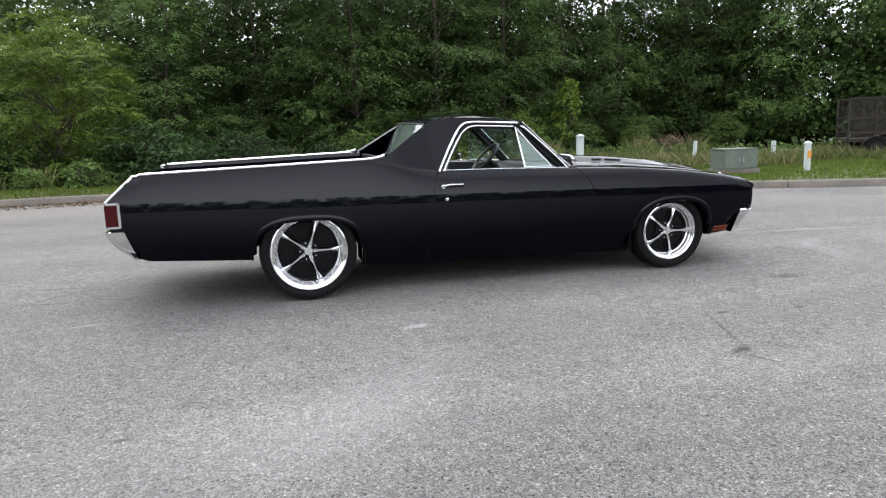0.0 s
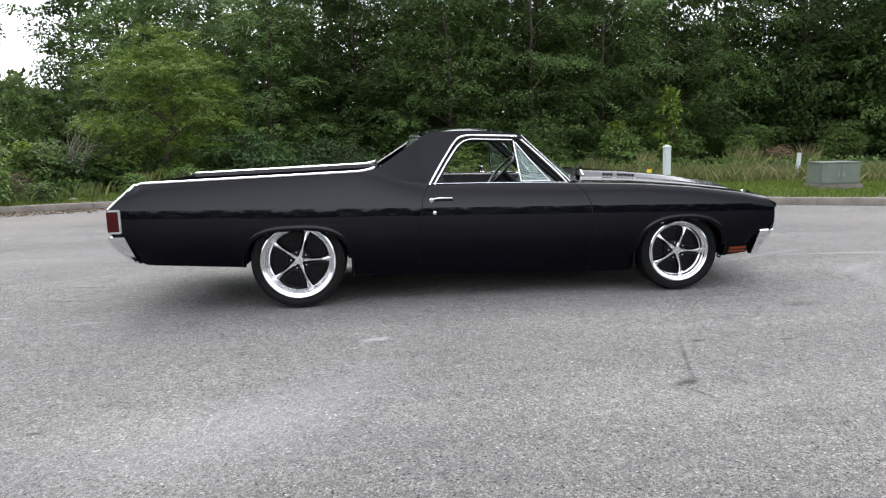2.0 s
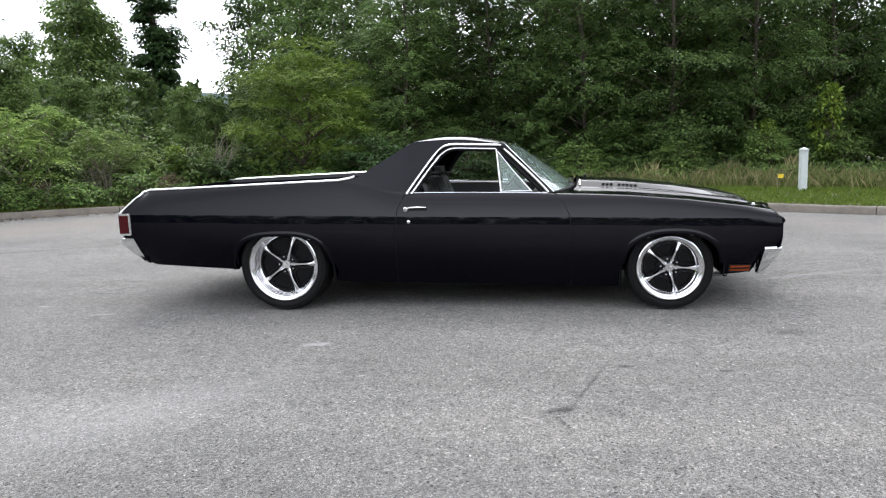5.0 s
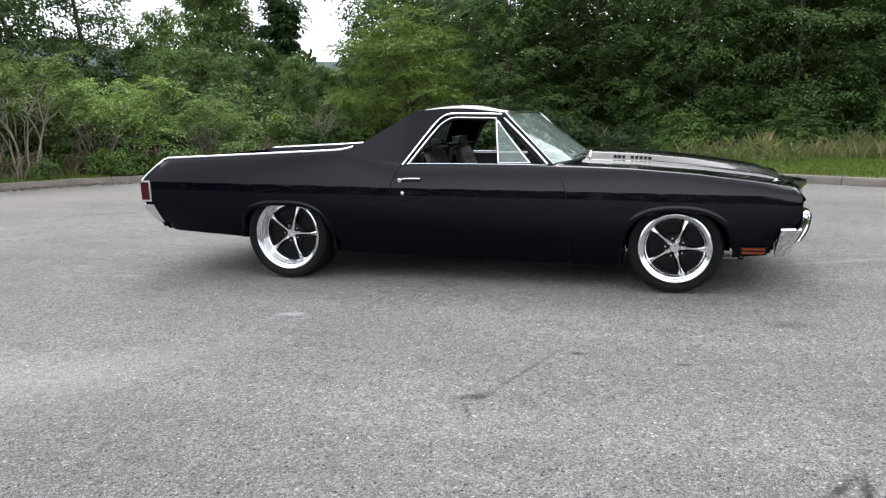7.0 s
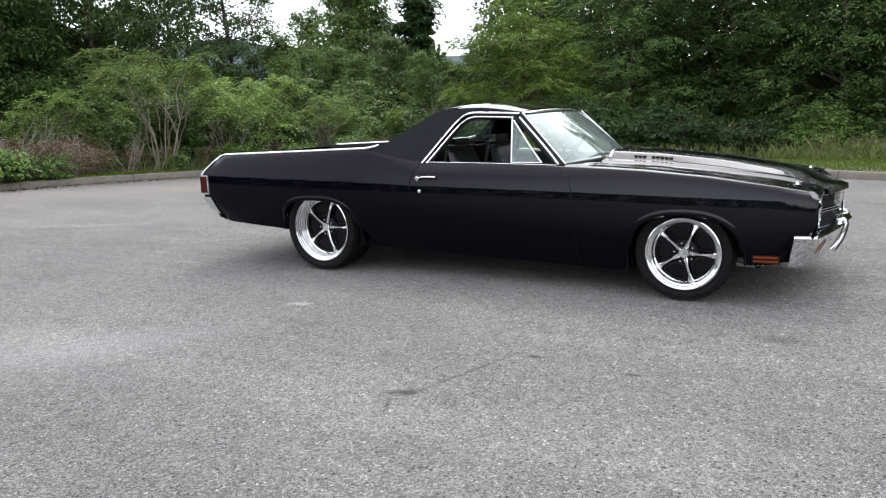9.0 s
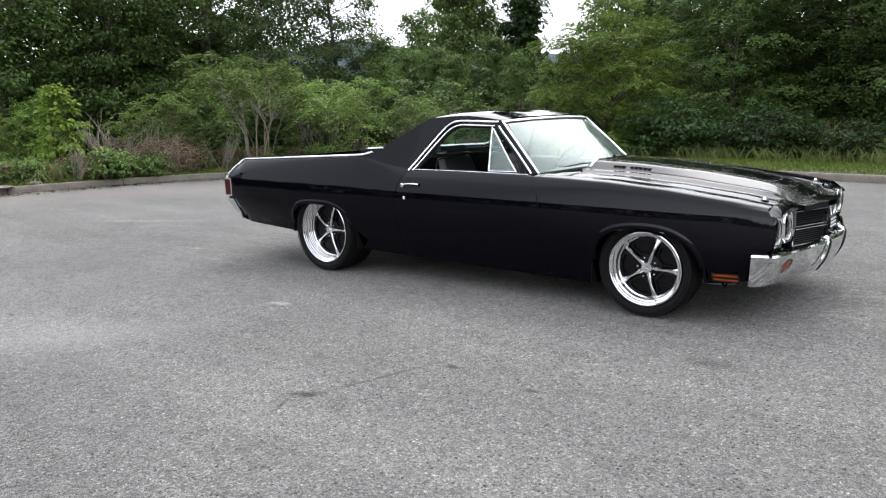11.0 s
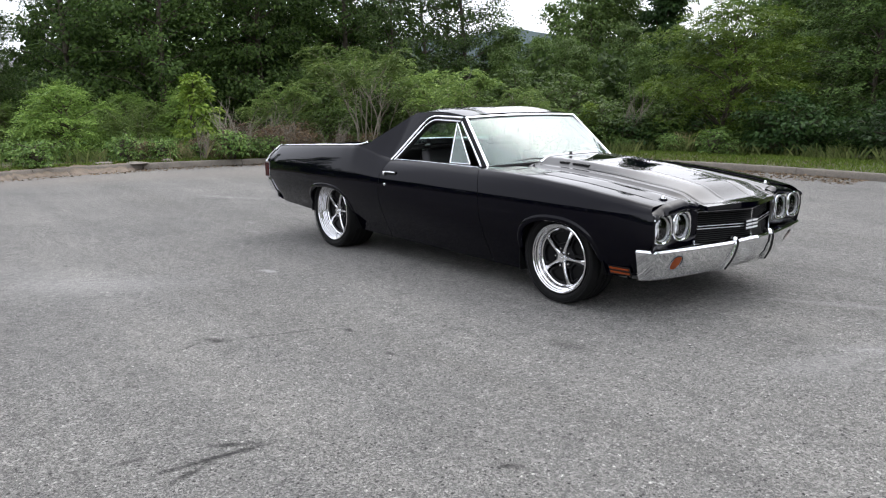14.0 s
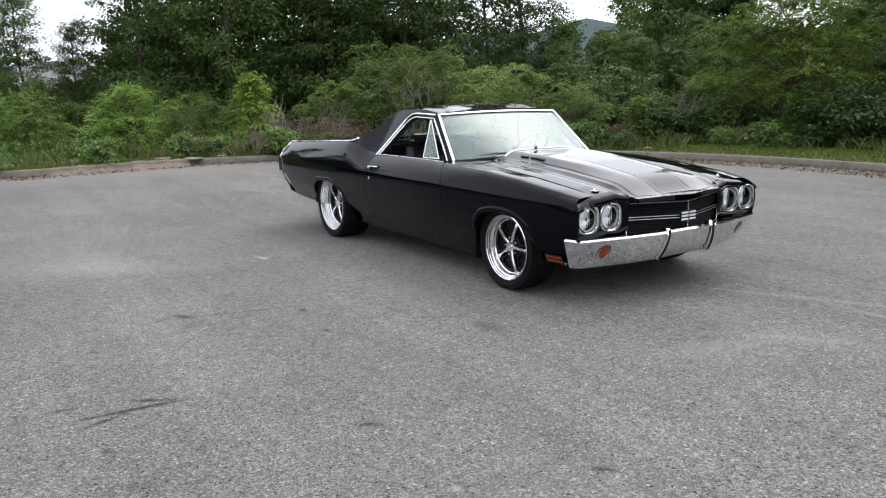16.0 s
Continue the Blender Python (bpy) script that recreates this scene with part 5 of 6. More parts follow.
def make_tree(name, label, height, base, radius, clumps, per, style, leaf, material, bark, trunk_r, clump_r=0.75, flat=0.5, gap=0.5, stems=1, lean=0.0, twig=True, group="", cone=0.0):
    """A tree: a tapered trunk with limbs, and a crown of many leaves in uneven clumps."""
    zc, rz = (height + base) / 2, (height - base) / 2
    centres = scatter_clumps(clumps, radius, rz, zc, gap=gap)
    # an uneven outline: stretch some sectors
    th = np.arctan2(centres[:, 1], centres[:, 0])
    wob = 1 + 0.16 * np.sin(th * 2 + RNG.random() * 6) + 0.12 * np.sin(th * 5 + centres[:, 2])
    centres[:, :2] *= wob[:, None]
    centres[:, :2] *= (1 + 0.35 * cone - cone * np.clip(centres[:, 2] / height, 0, 1))[:, None]
    centres[:, 0] += lean * (centres[:, 2] / height)
    bm = bmesh.new()
    for s in range(stems):
        foot = Vector((random.uniform(-0.12, 0.12) * (stems > 1), random.uniform(-0.12, 0.12) * (stems > 1), -0.25))
        top = Vector((lean + random.uniform(-0.3, 0.3) * radius * (1 if stems > 1 else 0.3), random.uniform(-0.3, 0.3) * radius * (1 if stems > 1 else 0.3), height * 0.86))
        path = smooth_path([foot, foot.lerp(top, 0.3) + Vector((random.uniform(-0.15, 0.15), random.uniform(-0.15, 0.15), 0)), foot.lerp(top, 0.65) + Vector((random.uniform(-0.2, 0.2), random.uniform(-0.2, 0.2), 0)), top], 5)
        tube(path, trunk_r, 8, bm=bm, taper=0.22)
        mine = centres[s::stems]
        for c in mine[:: max(1, len(mine) // 26)] if not twig else mine[: 60]:
            h = max(0.12 * height, min(c[2] - 0.15 * height * random.uniform(0.5, 1.3), height * 0.8))
            f = (h + 0.25) / (height * 0.86 + 0.25)
            i = min(len(path) - 1, int(f * (len(path) - 1)))
            limb_mesh(bm, path[i], c, trunk_r * 0.32 * (1.1 - f) + 0.012, 0.006)
    # leaves
    n = len(centres) * per
    c = np.repeat(centres, per, 0)
    scale = np.repeat(RNG.uniform(0.65, 1.3, len(centres)), per)[:, None]
    d = unit(RNG.normal(0, 1, (n, 3)))
    d[:, 2] = np.abs(d[:, 2]) * 0.8 - 0.25
    r = RNG.random((n, 1)) ** 0.45
    pos = c + d * r * clump_r * scale * np.array([1, 1, flat])
    out = pos - np.array([lean * 0.5, 0, zc])
    way = unit(d * np.array([1, 1, 0.45]) + 0.35 * unit(out) + RNG.normal(0, 0.25, (n, 3)))
    up = unit(np.array([0, 0, 1.0]) + RNG.normal(0, 0.35, (n, 3)) + 0.3 * unit(out))
    ln = leaf * RNG.uniform(0.7, 1.25, n)
    if style == "feather":
        quads = sprays(pos, way, up, ln * 3.2, 4, leaf, leaf * 0.46)
    else:
        quads = leaves(pos, way + np.array([0, 0, -0.35]), up, ln, ln * 0.62)
    tree = thing(name, label, "tree", group)
    part("trunk", bm, bark, tree, smooth=60)
    part("crown", quads_mesh("crown", quads, material), None, tree)
    return tree


def stand(ob, x, y, turn=0.0, size=1.0, tall=1.0, sink=0.0):
    """Put a plant at a place on the land."""
    ob.matrix_basis = Matrix.Translation((x, y, land_z(x, y) - sink)) @ Matrix.Rotation(radians(turn), 4, "Z") @ Matrix.Diagonal((size, size, size * tall, 1))
    return ob


def again(ob, x, y, turn=0.0, size=1.0, tall=1.0, sink=0.0, label=""):
    c = copy_thing(ob, Matrix.Identity(4))
    stand(c, x, y, turn, size, tall, sink)
    if label:
        tagged(c, label)
    return c


def make_limbed(name, label, height, base, radius, limbs, along, per, style, leaf, material, bark, trunk_r, puff=0.62, flat=0.5, droop=0.25, low=1.25, thin=0.0, group="", narrow=0.0):
    """A tree whose foliage hangs in tiers on rising limbs, with dark gaps between them."""
    bm = bmesh.new()
    bend = [Vector((random.uniform(-0.25, 0.25), random.uniform(-0.25, 0.25), 0)) for _ in range(3)]
    trunk = smooth_path([Vector((0, 0, -0.3)), bend[0] + Vector((0, 0, height * 0.3)), bend[1] + Vector((0, 0, height * 0.62)), bend[2] + Vector((0, 0, height * 0.93))], 6)
    tube(trunk, trunk_r, 7, bm=bm, taper=0.18)
    centres, ways = [], []
    for k in range(limbs):
        u = ((k + random.uniform(0.1, 0.9)) / limbs) ** low
        h = base + (height * 0.95 - base) * u
        az = k * 2.39996 + random.uniform(-0.5, 0.5)
        wide = (0.62 + 0.38 * math.sin(math.pi * min(1.0, 0.25 + u * 0.75))) * (1 - 0.45 * u * u) * (1 - narrow * u)
        ln = radius * wide * random.uniform(0.62, 1.22)
        lift = ln * (random.uniform(0.0, 0.32) + 0.5 * u * u)
        i = min(len(trunk) - 1, int((h + 0.3) / (height * 0.93 + 0.3) * (len(trunk) - 1)))
        root = trunk[i]
        d = Vector((math.cos(az), math.sin(az), 0))
        tip = Vector((root.x, root.y, h)) + d * ln + Vector((0, 0, lift))
        path = [root.lerp(tip, q / 5) + Vector((0, 0, droop * ln * 0.5 * math.sin(math.pi * q / 5))) for q in range(6)]
        tube(path, 0.016 + trunk_r * 0.22 * (1 - u), 4, bm=bm, taper=0.2)
        side = Vector((-d.y, d.x, 0))
        for q in range(along):
            f = 0.30 + 0.72 * (q + random.random()) / along
            if random.random() < thin:
                continue
            p = path[0].lerp(tip, f) + Vector((0, 0, droop * ln * 0.5 * math.sin(math.pi * min(1, f)) - droop * 0.6 * max(0.0, f - 0.75)))
            p += side * random.uniform(-1, 1) * ln * 0.30 * (0.4 + f)
            p.z += random.uniform(-0.22, 0.22)
            centres.append(tuple(p))
            ways.append(tuple(d + side * random.uniform(-0.6, 0.6)))
    centres, ways = np.array(centres), np.array(ways)
    n = len(centres) * per
    c, w = np.repeat(centres, per, 0), np.repeat(ways, per, 0)
    size = np.repeat(RNG.uniform(0.6, 1.35, len(centres)), per)[:, None] * puff
    d = unit(RNG.normal(0, 1, (n, 3)))
    pos = c + d * (RNG.random((n, 1)) ** 0.5) * size * np.array([1, 1, flat])
    way = unit(0.55 * w + d * np.array([1, 1, 0.3]) + RNG.normal(0, 0.25, (n, 3)) + np.array([0, 0, -0.18]))
    up = unit(np.array([0, 0, 1.0]) + 0.35 * w + RNG.normal(0, 0.32, (n, 3)))
    ln = leaf * RNG.uniform(0.7, 1.3, n)
    if style == "feather":
        quads = sprays(pos, way, up, ln * 3.0, 3, leaf * 1.1, leaf * 0.52, 0.45)
    else:
        quads = leaves(pos, way + np.array([0, 0, -0.3]), unit(up + RNG.normal(0, 0.35, (n, 3))), ln, ln * 0.66)
    tree = thing(name, label, "tree", group)
    part("trunk", bm, bark, tree, smooth=60)
    part("crown", quads_mesh("crown", quads, material), None, tree)
    return tree


def plant(protos, spots):
    for i, (x, y, s, t) in enumerate(spots):
        if i < len(protos):
            stand(protos[i], x, y, 40 * i, s, t)
        else:
            again(protos[i % len(protos)], x, y, 67 * i, s, t)


random.seed(11)
# locusts along the back edge, leafy to the ground
loc = [make_limbed("locust_tree", "tall locust tree with tiers of feathery mid-green leaves", 14.0, 0.5, 3.2, 74, 4, 23, "feather", 0.135, LEAF_LOCUST, BARK, 0.11, 0.74, 0.42, 0.28, 1.95, 0.10, "locust trees behind the verge") for _ in range(4)]
plant(loc, [(-4.7, 20.2, 0.88, 0.68), (-1.7, 22.2, 1.0, 0.70), (1.7, 20.8, 0.92, 0.82), (4.8, 21.3, 1.0, 0.92), (8.0, 22.4, 0.92, 1.0), (-3.2, 25.2, 1.1, 0.66), (0.4, 25.8, 1.15, 0.8), (3.6, 26.0, 1.1, 1.0), (7.2, 26.4, 1.15, 1.1), (11.3, 24.2, 0.85, 1.0), (-6.6, 22.8, 0.72, 0.80), (14.6, 25.4, 0.95, 1.0), (21.4, 23.0, 0.95, 1.05)])
# dark, thinner-stemmed wood at the road side, with sky between the trunks
dark = [make_limbed("oak_tree", "tall dark-leaved tree with its trunk showing below", 15.0, 1.2, 3.1, 70, 4, 54, "plain", 0.22, LEAF_DARK, BARK, 0.18, 0.8, 0.62, 0.2, 1.8, 0.08, "dark trees of the wood") for _ in range(3)]
plant(dark, [(25.6, 20.6, 0.9, 1.0), (29.0, 16.0, 0.95, 1.0), (31.5, 11.0, 1.0, 1.0), (16.4, 31.0, 0.95, 1.0), (24.0, 27.0, 0.95, 1.1), (19.6, 28.2, 0.9, 1.0), (27.6, 23.6, 0.9, 1.0), (30.0, 21.5, 1.0, 1.1), (12.6, 30.0, 1.0, 1.2), (22.0, 30.5, 1.1, 1.1), (9.5, 31.0, 1.1, 1.1), (2.0, 32.0, 1.1, 1.1),
             (-5.6, 29.6, 1.05, 0.72), (-8.8, 27.0, 0.9, 0.75), (-11.4, 28.6, 0.92, 0.78), (-18.6, 46.0, 1.2, 1.0), (-23.0, 50.0, 1.25, 1.0), (-14.0, 38.0, 1.1, 1.0),
             (-27.4, 16.0, 1.0, 1.0), (-29.0, 11.0, 1.1, 1.1), (-30.5, 6.5, 1.1, 1.1), (-30.5, -3.2, 0.5, 1.0), (-30.0, -9.0, 0.62, 1.0), (-27.0, -13.0, 0.6, 1.0), (-33.5, 16.0, 1.0, 1.0), (-31.0, 23.0, 0.9, 1.0), (-20.6, 13.2, 0.58, 0.9)])
fine = [make_limbed("oak_tree", "tall dark tree with small dense leaves at the wood's edge", 15.0, 1.0, 3.1, 74, 4, 118, "plain", 0.15, LEAF_DARK, BARK, 0.17, 0.8, 0.58, 0.2, 1.7, 0.08, "dark trees of the wood") for _ in range(2)]
plant(fine, [(17.6, 24.2, 0.85, 1.1), (-21.8, 18.1, 0.80, 1.0), (-24.4, 13.6, 0.92, 1.0), (-24.6, 9.4, 0.9, 1.1), (-25.2, 5.4, 0.92, 1.0), (-27.0, 2.4, 0.85, 1.0), (-25.4, -2.1, 0.46, 0.9), (-24.2, -0.5, 0.34, 0.95)])
# a bright tree smothered in vines beside the gap
lime = make_tree("vine_covered_tree", "bright green bushy tree smothered in vines beside the verge", 4.3, 0.0, 1.9, 80, 46, "feather", 0.10, LEAF_LIME, BARK, 0.09, 0.55, 0.7, 0.6)
stand(lime, -7.0, 15.9, 20)
# the ivy tower
tower = make_tree("ivy_covered_tree", "tall trunk clothed in dark ivy from foot to top", 16.0, 0.2, 1.0, 240, 90, "plain", 0.22, LEAF_VINE, BARK, 0.25, 0.6, 1.0, 0.4)
stand(tower, -22.4, 34.7, 0, 1.1)
mid = [make_limbed("mixed_tree", "mid-green broadleaf tree in the wood", 9.5, 0.2, 2.6, 56, 4, 56, "plain", 0.20, LEAF_MID, BARK, 0.12, 0.66, 0.65, 0.2, 1.3, 0.08, "broadleaf trees", 0.15) for _ in range(2)]
plant(mid, [(-30.0, 38.0, 1.25, 1.0), (-25.0, 31.5, 1.1, 1.0), (-27.8, 29.0, 0.6, 1.0), (-19.6, 19.0, 0.55, 1.0), (-27.0, 36.5, 1.1, 1.0), (-34.5, 38.5, 1.0, 1.0), (-20.4, 23.6, 0.52, 1.0), (-16.4, 20.2, 0.44, 1.0), (-17.2, 16.4, 0.42, 1.0), (-14.6, 25.0, 0.46, 0.9), (-20.6, 29.5, 0.62, 1.0), (-17.6, 31.5, 0.45, 0.9), (-19.2, 10.4, 0.40, 0.9), (-23.6, 25.5, 0.55, 1.0), (-10.4, 19.6, 0.40, 1.0), (-13.6, 20.6, 0.42, 1.0), (-9.0, 22.8, 0.5, 1.0), (-23.0, -3.6, 0.36, 0.9), (-22.6, -2.0, 0.30, 0.9)])
# sumacs: bare crooked stems under flat feathered tops
def make_sumac(height, spread, stems, label):
    tree = thing("sumac", label, "shrub", "sumacs behind the kerb")
    bm = bmesh.new()
    tips = []
    for s in range(stems):
        a = 2 * math.pi * s / stems + random.uniform(-0.4, 0.4)
        foot = Vector((0.18 * math.cos(a), 0.18 * math.sin(a), -0.15))
        reach = spread * random.uniform(0.4, 1.0)
        fork = Vector((0.45 * reach * math.cos(a), 0.45 * reach * math.sin(a), height * random.uniform(0.4, 0.55)))
        limb_mesh(bm, foot, fork, 0.021, 0.015, 0.16, 5, 6)
        for b in range(random.randint(3, 4)):
            a2 = a + random.uniform(-0.9, 0.9)
            tip = Vector((reach * math.cos(a2), reach * math.sin(a2), height * random.uniform(0.55, 1.08)))
            limb_mesh(bm, fork, tip, 0.013, 0.006, 0.14, 5, 5)
            tips.append(tip)
            for q in range(1):
                t2 = tip + Vector((random.uniform(-0.45, 0.45), random.uniform(-0.45, 0.45), random.uniform(-0.5, 0.1)))
                limb_mesh(bm, fork.lerp(tip, 0.6), t2, 0.008, 0.004, 0.14, 4, 4)
                tips.append(t2)
    part("woody_stem", bm, PALE_BARK, tree, smooth=60)
    tips = np.array([tuple(t) for t in tips])
    per = 8
    n = len(tips) * per
    base = np.repeat(tips, per, 0) + RNG.normal(0, 0.03, (n, 3))
    way = RNG.normal(0, 1, (n, 3))
    way[:, 2] = np.abs(way[:, 2]) * 0.40
    part("leaves", quads_mesh("leaves", sprays(base, way, np.tile([0, 0, 1.0], (n, 1)), RNG.uniform(0.34, 0.60, n), 7, 0.135, 0.045, 0.6), LEAF_FROND), None, tree)
    return tree


sumac = [make_sumac(2.7, 1.5, 6, "wide sumac with bare crooked stems and a flat feathery top"), make_sumac(2.1, 1.3, 5, "low sumac with bare crooked stems and a flat feathery top")]
stand(sumac[0], -12.6, 6.6, 0)
stand(sumac[1], -11.4, 9.0, 0)
again(sumac[0], -14.6, 8.4, 130, 0.95)
again(sumac[1], -10.9, 11.2, 90, 0.8)
again(sumac[1], -14.2, 10.8, 210, 1.05)
again(sumac[1], -16.0, 6.0, 300, 0.9)
again(sumac[1], -15.6, 1.5, 20, 0.62)
# shrubs, saplings
shrub = make_tree("shrub", "mid-green leafy shrub behind the kerb", 1.9, 0.0, 0.95, 75, 46, "plain", 0.125, LEAF_MID, BARK, 0.025, 0.32, 0.7, 0.2, stems=4, group="shrubs along the kerb")
tagged(shrub, category="shrub")
stand(shrub, -13.6, 9.6, 0, 0.9)
for i, (x, y, s, t) in enumerate([(-12.9, 11.2, 0.9, 1), (-11.6, 12.9, 1.0, 1), (-14.9, 6.9, 0.75, 0.9), (-9.6, 13.4, 0.85, 0.9), (-15.8, 9.6, 1.1, 1), (-8.4, 14.6, 0.9, 0.8), (-12.5, 14.6, 1.3, 1), (-16.5, 12.5, 1.4, 1), (-18.2, 8.6, 1.3, 1), (-19.5, 11.5, 1.5, 1.1), (-5.6, 15.4, 0.8, 0.8), (-2.2, 16.8, 0.8, 0.9), (1.4, 17.4, 0.8, 0.8), (4.4, 17.4, 0.8, 0.8), (-15.6, 15.4, 1.5, 1), (7.4, 18.2, 0.8, 1.0), (10.2, 19.6, 0.75, 1.0), (13.6, 21.2, 0.8, 1.0), (17.0, 20.6, 0.9, 0.9), (12.2, 19.2, 0.6, 1.0)]):
    again(shrub, x, y, 47 * i, s, t)
bright = make_tree("bright_shrub", "bright green leafy shrub beyond the kerb", 2.2, 0.0, 1.05, 60, 17, "feather", 0.11, LEAF_BRIGHT, BARK, 0.025, 0.36, 0.8, 0.22, stems=4, cone=0.4, group="bright shrubs beyond the kerb")
tagged(bright, category="shrub")
stand(bright, -15.7, -0.3, 0, 0.82, 1.02)
for i, (x, y, s, t) in enumerate([(-20.8, 2.6, 0.9, 1.0), (-17.6, 1.2, 0.62, 1.1), (-17.0, -2.6, 0.75, 1.1), (-19.6, -3.8, 0.9, 1.1), (-21.5, -1.0, 0.9, 0.9), (-17.8, -5.8, 0.9, 1.0), (-22.5, -6.0, 1.2, 1.0), (-21.8, 5.0, 1.05, 1.0), (-23.5, 1.2, 1.1, 1.0)]):
    again(bright, x, y, 61 * i, s, t)
sap = make_tree("sapling", "young yellow-green sapling with large leaves", 2.3, 0.1, 0.66, 56, 24, "plain", 0.16, LEAF_YELLOW, BARK, 0.02, 0.22, 0.8, 0.14, cone=0.55, group="yellow-green saplings")
tagged(sap, category="sapling")
stand(sap, -15.6, 3.1, 0, 0.86, 1.18)
again(sap, 9.8, 20.0, 80, 0.78, 1.75)
again(sap, 7.6, 19.2, 200, 0.66, 1.3)
again(sap, -11.6, 7.95, 40, 0.30, 1.0, label="small lime-green seedling behind the kerb")
again(sap, -9.9, 13.0, 100, 0.55, 1.2)
# bare dead stems
def make_snag(label, h):
    s = thing("dead_stems", label, "dead shrub", "dead stems")
    bm = bmesh.new()
    for k in range(9):
        tip = Vector((random.uniform(-0.8, 0.8), random.uniform(-0.8, 0.8), h * random.uniform(0.6, 1.0)))
        foot = Vector((random.uniform(-0.15, 0.15), random.uniform(-0.15, 0.15), -0.1))
        limb_mesh(bm, foot, tip, 0.014, 0.004, 0.12, 5, 5)
        for q in range(3):
            t2 = foot.lerp(tip, random.uniform(0.4, 0.8)) + Vector((random.uniform(-0.4, 0.4), random.uniform(-0.4, 0.4), random.uniform(0.1, 0.5)))
            limb_mesh(bm, foot.lerp(tip, random.uniform(0.3, 0.6)), t2, 0.007, 0.003, 0.1, 4, 4)
    part("woody_stem", bm, PALE_BARK, s, smooth=60)
    return s


snag = make_snag("bare grey dead stems among the shrubs", 1.7)
stand(snag, -10.9, 11.0)
for x, y, t, z in ((-13.1, 3.2, 60, 0.8), (-13.0, 4.6, 10, 0.7), (-12.9, 2.2, 190, 0.6), (-12.8, 5.8, 250, 0.7), (-13.7, 3.4, 60, 1.0), (-12.8, 9.0, 130, 1.2), (-9.4, 13.9, 220, 1.3), (-14.6, 4.6, 300, 0.9)):
    again(snag, x, y, t, z)


# ---- grass, weeds, litter ----
def along_verge(n, x0, x1, d0, d1, power=1.0):
    """Points outside the kerb whose x lies in a range, at distances d0 to d1 from it."""
    out = []
    idx = [i for i in range(TURN) if x0 <= polar(ANG[i], KERB_R[i])[0] <= x1 and polar(ANG[i], KERB_R[i])[1] > -6]
    w = np.array([KERB_R[i] for i in idx])
    pick = RNG.choice(idx, n, p=w / w.sum())
    for i in pick:
        a = ANG[i] + RNG.uniform(-0.5, 0.5) * 2 * math.pi / TURN
        d = d0 + (d1 - d0) * RNG.random() ** power
        k = KERB_R[i] + (KERB_R[(i + 1) % TURN] - KERB_R[i]) * ((a - ANG[i]) * TURN / 2 / math.pi)
        x, y = polar(a, k + d)
        out.append((x, y, land_z(x, y) - 0.01))
    return np.array(out)


def blades(points, height, width, lean, kinds=1):
    n = len(points)
    yaw = RNG.uniform(0, 2 * math.pi, n)
    side = np.stack([np.cos(yaw), np.sin(yaw), 0 * yaw], 1)
    h = height * RNG.uniform(0.5, 1.25, n)[:, None]
    tip = RNG.normal(0, lean, (n, 3)) * h
    tip[:, 2] = h[:, 0]
    mid = points + tip * np.array([0.35, 0.35, 0.55])
    w = width * RNG.uniform(0.7, 1.3, n)[:, None]
    return np.stack([points - side * w * 0.5, points + side * w * 0.5, mid + side * w * 0.4, points + tip], 1)


def patchy(p, size=0.9, keep=0.02):
    """Only the points that fall in uneven patches."""
    return np.array([q for q in p if noise.noise(Vector((q[0] / size, q[1] / size, 3.7))) + 0.5 * noise.noise(Vector((q[0] * 3, q[1] * 3, 1.2))) > keep])


g1 = part("mown_grass", quads_mesh("mown_grass", blades(np.concatenate([along_verge(20000, -8.5, 3, 0.14, 4.0, 0.8), along_verge(22000, 3, 8, 0.14, 6.0, 0.9), along_verge(46000, 8, 24, 0.14, 9.0, 0.8), along_verge(9000, -12.6, -8.5, 0.14, 1.0)]), 0.08, 0.02, 0.5), GRASS), None)
tagged(g1, "short green mown grass along the verge", "grass", kind="stuff")
tall = np.concatenate([patchy(along_verge(5000, -8.5, 3, 2.4, 5.0)), along_verge(5000, 3, 8, 4.6, 10.0), along_verge(14000, 8, 26, 8.3, 14.0), along_verge(700, 9.5, 13.0, 4.0, 5.2), patchy(along_verge(3000, -12.6, -6.5, 0.5, 2.5), 0.6, 0.1)])
g2 = part("tall_weeds", quads_mesh("tall_weeds", blades(tall, 0.34, 0.018, 0.35), WEED), None)
tagged(g2, "tall unmown weeds at the foot of the trees", "weeds", kind="stuff")
dry = np.concatenate([along_verge(1500, 1, 8, 4.2, 9.0), along_verge(3600, 8, 26, 8.6, 12.5), np.array([(x, y, land_z(x, y)) for x, y in zip(RNG.normal(-13.8, 0.5, 700), RNG.normal(3.2, 1.0, 700))])])
g3 = part("dry_grass", quads_mesh("dry_grass", blades(dry, 0.42, 0.012, 0.35), STRAW), None)
tagged(g3, "dry straw-coloured grass stems", "dry grass", kind="stuff")
low = np.concatenate([along_verge(8000, -13, 3, 3.4, 8.5), along_verge(3000, 3, 8, 7.0, 11.0), along_verge(8000, 8, 26, 10.0, 14.5), along_verge(5000, -13, -7, 1.8, 4.0)])
g4 = part("low_weeds", quads_mesh("low_weeds", leaves(low + np.array([0, 0, 0.05]) + RNG.random((len(low), 3)) * np.array([0.1, 0.1, 0.5]), RNG.normal(0, 1, (len(low), 3)), np.tile([0, 0, 1.0], (len(low), 1)), RNG.uniform(0.06, 0.14, len(low)), RNG.uniform(0.03, 0.07, len(low))), LEAF_SUMAC), None)
tagged(g4, "low broad-leaved weeds under the trees", "weeds", kind="stuff")


